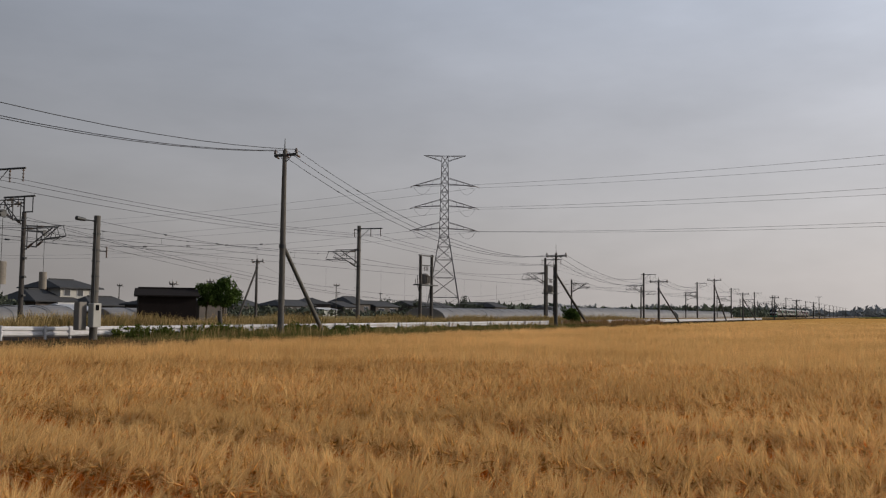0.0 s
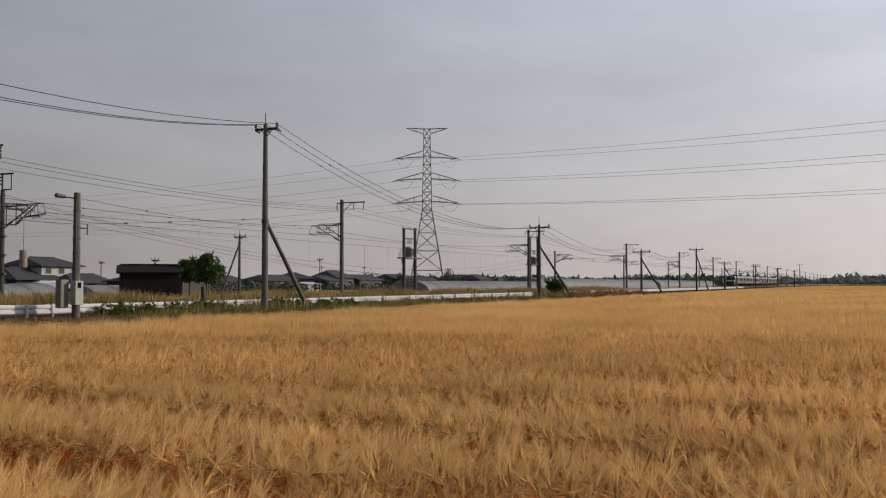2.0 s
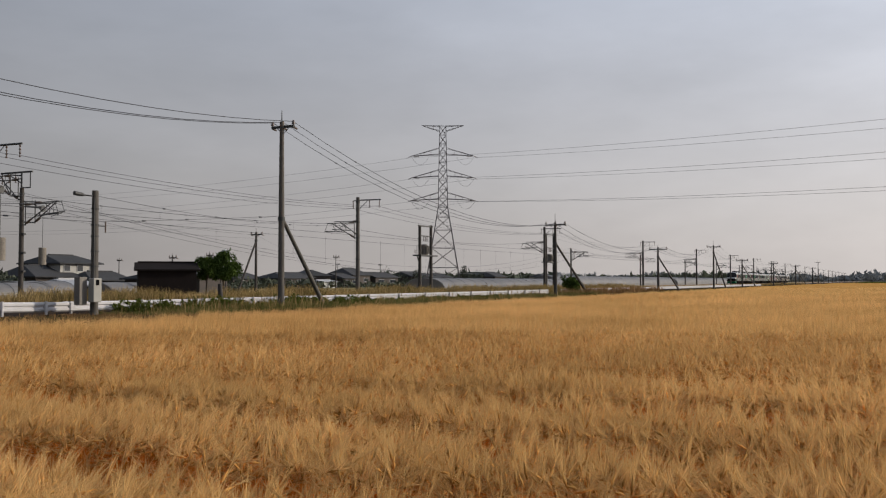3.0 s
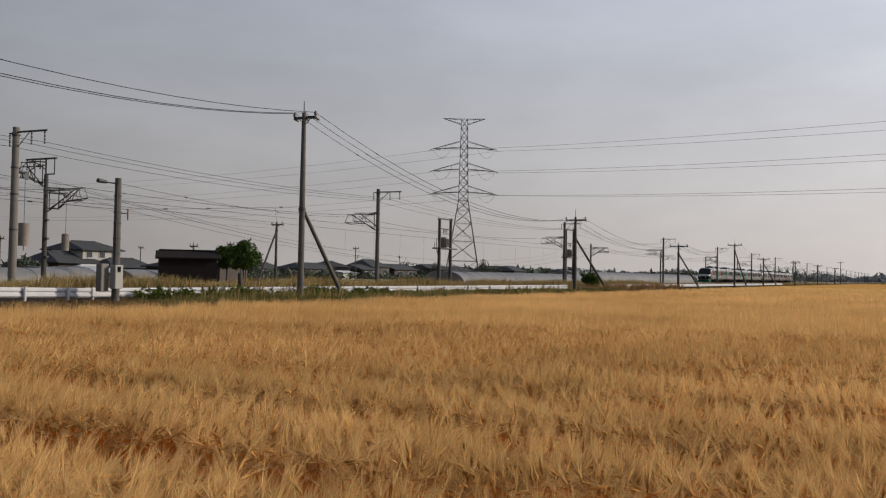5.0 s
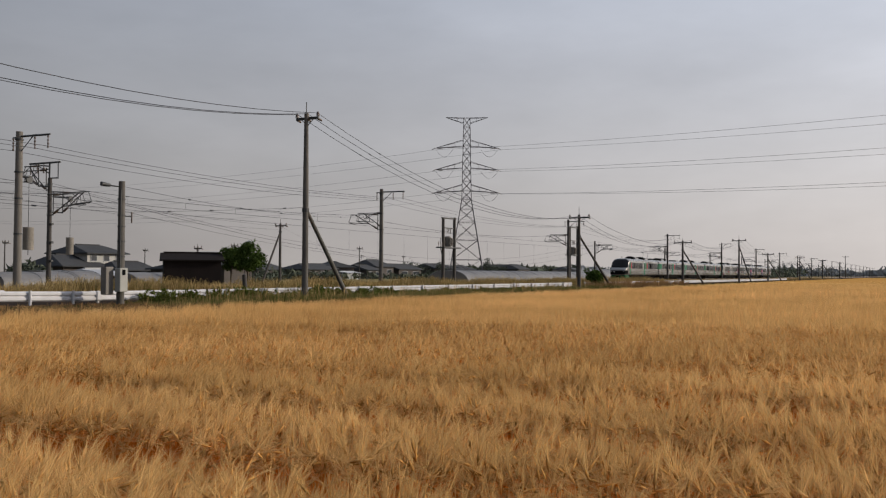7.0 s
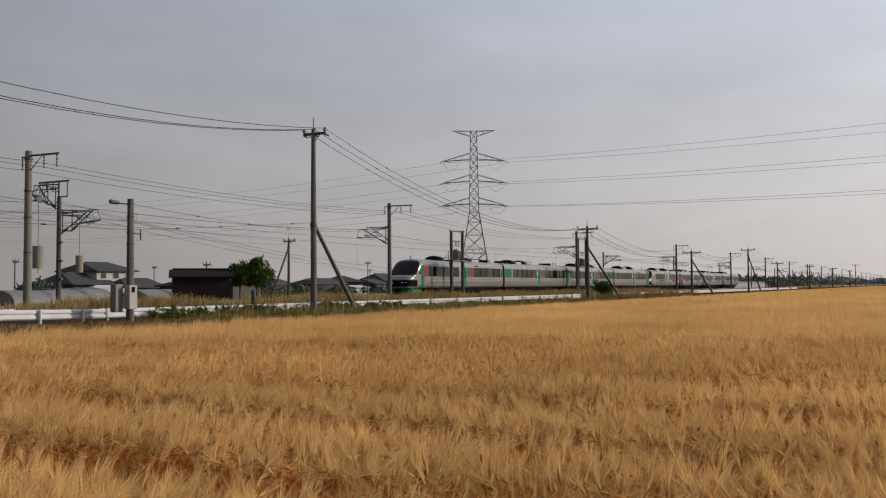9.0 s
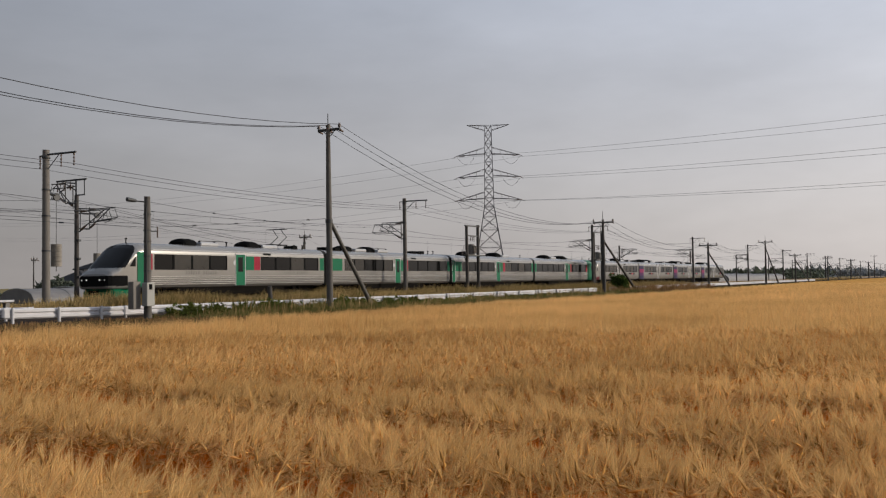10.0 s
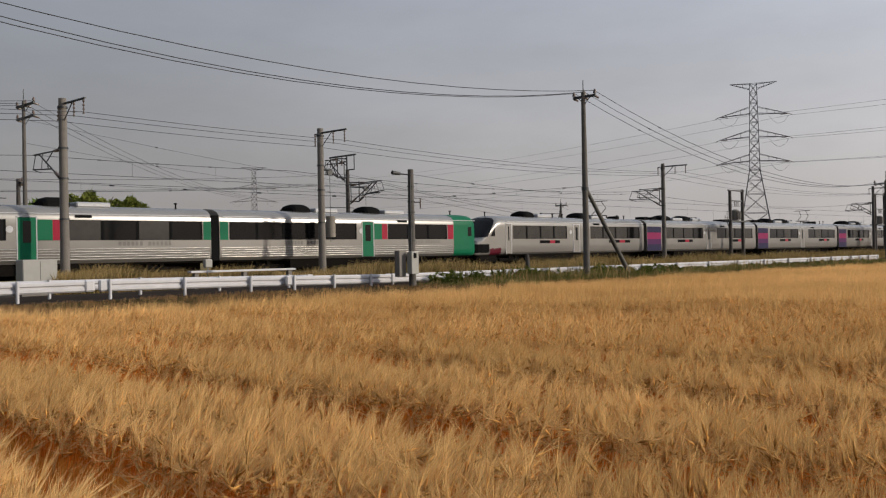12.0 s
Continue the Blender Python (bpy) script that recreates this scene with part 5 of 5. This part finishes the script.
# ---- poles beyond the railway ----
power_pole(87.1, 66.0, 0.0, 7.0, 7.75, strut=(-3.0, 0.4, 6.3), mat=DARK_POLE, label="dark utility pole with a long slanting strut", arm_len=1.6)
power_pole(21.95, 56.0, 0.0, 10.9, 11.8, arms=2, label="grey concrete power pole with two crossarms", arm_len=2.6, r=0.125)
power_pole(23.1, 60.0, 0.0, 6.6, 6.8, mat=DARK_POLE, label="short dark utility pole", arm_len=0.8)
for x, y, h in ((84.5, 110, 5.4), (91.0, 82, 4.6), (100.5, 84, 5.2), (150, 95, 6.2), (222, 140, 6.4), (246, 140, 6.6), (330, 150, 7.4), (130, 130, 5.6)):
    power_pole(x, y, 0.0, h, h + 0.5, mat=DARK_POLE, label="thin dark utility pole among the houses", arm_len=1.2, r=0.09)
lattice_tower(185.2, 273.0, 33.0, 3.0, [(26.0, 7.5, 1.2), (21.5, 7.5, 1.2), (17.0, 7.5, 1.2)], "far grey steel lattice transmission tower", -34, 0.7)

# ---- wires of the railway ----
masts = [(x, t) for x, t in NEAR_MASTS if x < 480]
for dy, dz in ((-2.1, -0.85), (-1.15, -0.9), (0.45, -0.95)):
    wire("feeder_wire", [(-30, CAT_Y + dy, 7.9)] + [(x, CAT_Y + dy, t + dz) for x, t in masts], 0.012, WIRE_M, "thin dark feeder wire along the railway masts", 0.55)
for ty, row in ((TRACKS[0], masts), (TRACKS[1], [(x, t) for x, t in FAR_MASTS if x < 480])):
    xs = [-30] + [x for x, t in row]
    wire("messenger_wire", [(x, ty, 6.5) for x in xs], 0.014, WIRE_M, "messenger wire above the railway track", 0.5, beads=3)
    wire("contact_wire", [(x, ty, 5.72) for x in xs], 0.013, WIRE_M, "contact wire above the railway track", 0.03)
    bm = bmesh.new()
    for a, b in zip(xs, xs[1:]):
        if b > 250:
            break
        n = max(3, int((b - a) / 5))
        for k in range(1, n):
            u = k / n
            s = 0.5 * ((b - a) / 40) ** 2 * 4 * u * (1 - u)
            tube(bm, (a + (b - a) * u, ty, 5.71), (a + (b - a) * u, ty, 6.5 - s), 0.007, None, 4)
    tagged(part("dropper_wire", bm, WIRE_M), "thin vertical droppers of the overhead line", "cable", "overhead wires", "stuff")
for z in (7.5, 6.9):
    wire("far_feeder", [(-30, FAR_Y, z)] + [(x, FAR_Y, z - 0.2) for x, t in FAR_MASTS if x < 480], 0.011, WIRE_M, "thin dark feeder wire along the far masts", 0.5)
# low-voltage and signal lines across the road
wire("signal_cable", [(27.3, 28.6, 4.95), (67.7, 40.6, 6.4)], 0.009, WIRE_M, "dark signal cable with small joints", 0.5, beads=2)
wire("signal_cable", [(17.6, 40.6, 5.0), (27.3, 28.6, 3.9), (39.6, 28.4, 4.9)], 0.008, WIRE_M, "dark signal cable with small joints", 0.3, beads=3)
wire("village_line", [(21.95, 56, 10.0), (87.1, 66, 6.9), (150, 95, 6.0)], 0.010, WIRE_M, "thin dark line to the far houses", 0.35)
wire("village_line", [(21.95, 56, 8.6), (87.1, 66, 6.5)], 0.010, WIRE_M, "thin dark line to the far houses", 0.35)
for q in (-1.1, 0, 1.1):
    wire("village_power_line", [(-60, 48, 10.5), (21.95, 56 + q, 10.95), (60, 90 + q, 8.5)], 0.016, WIRE_M, "dark power line over the railway", 0.6)

# ---- high-voltage conductors ----
ax = Vector((math.cos(radians(-64)), math.sin(radians(-64)), 0))
for z, reach in ((26.2, 6.3), (21.9, 6.3), (17.4, 6.4)):
    for s in (-1, 1):
        p = Vector((TX, TY, z)) + ax * (s * reach)
        if z < 30:
            wire("transmission_line", [p, (185.2 + 2 * s, 273 + 5 * s, z)], 0.022, PALE_WIRE, "pale high-voltage conductor strung between towers", 0.12, steps=24)
        if z < 30:
            wire("transmission_line", [p, (84 + 6 * s, -156 - 2.2 * s, z)], 0.022, PALE_WIRE, "pale high-voltage conductor strung between towers", 0.10, steps=30)
lattice_tower(84, -156, 32.5, 3.0, [(26.85, 6.2, 1.5), (22.5, 6.2, 1.5), (17.95, 6.3, 1.5)], "grey steel lattice transmission tower with three crossarms", -20, 0.72)

# ---- far distance ----
def far_belt(name, x0, x1, y0, y1, n, h, mat, label, seed, leaf):
    r = np.random.default_rng(seed)
    x, y = r.uniform(x0, x1, n), r.uniform(y0, y1, n)
    hh = h * (0.55 + 0.35 * np.sin(y * 0.021 + x * 0.004) * np.sin(y * 0.057) + 0.25 * np.sin(y * 0.19 + x * 0.03))
    p = np.stack([x, y, r.uniform(0, 1, n) ** 0.7 * np.clip(hh, 0.15 * h, None)], 1)
    u, v = r.normal(0, 1, (n, 3)), r.normal(0, 1, (n, 3))
    verts = np.stack([p - u * leaf, p + u * leaf, p + v * leaf * 1.4], 1).reshape(-1, 3)
    return tagged(new(name, np_mesh(name, verts, np.arange(3 * n).reshape(-1, 3), [mat])), label, "trees", kind="stuff")


far_belt("garden_hedges", 58, 118, 88, 93, 2600, 1.9, FAR_TREE, "dark hedges and garden shrubs between the houses", 33, 0.22)
far_belt("village_shrubs", 150, 300, 118, 142, 6000, 2.8, FAR_TREE, "dark shrubs and hedges among far houses", 34, 0.4)
far_belt("far_trees", 420, 700, 70, 260, 9000, 6.0, FAR_TREE, "far dark line of trees and hedges", 31, 0.9)
# horizon belt: its paleness is painted haze, not leaf tone
far_belt("haze_tinted_trees", 1500, 1700, -900, 900, 16000, 14.0, HAZE_TREE, "far line of trees at the horizon, tinted pale grey for haze", 32, 2.6)
sheet("far_crop", 300, 520, -260, 9, 1.0, GRASS_M, "dark green crop beyond the barley", "crop")


# ---- what moves ----
def motions():
    rows = [(0.0, 399.0), (2.5, 309.2), (5.0, 219.6), (5.5, 201.6), (6.0, 183.6), (6.5, 165.4), (8.5, 93.4), (9.0, 74.6), (9.5, 56.9), (10.0, 38.1), (10.5, 20.8), (11.0, 1.7), (11.5, -16.0), (12.0, -34.7)]
    walk(green_train, [(t, pose(x, TRACK_Y, RAIL_Z)) for t, x in rows])
    walk(grey_train, [(t, pose(x + X2, TRACK_Y, RAIL_Z)) for t, x in rows])


motions()
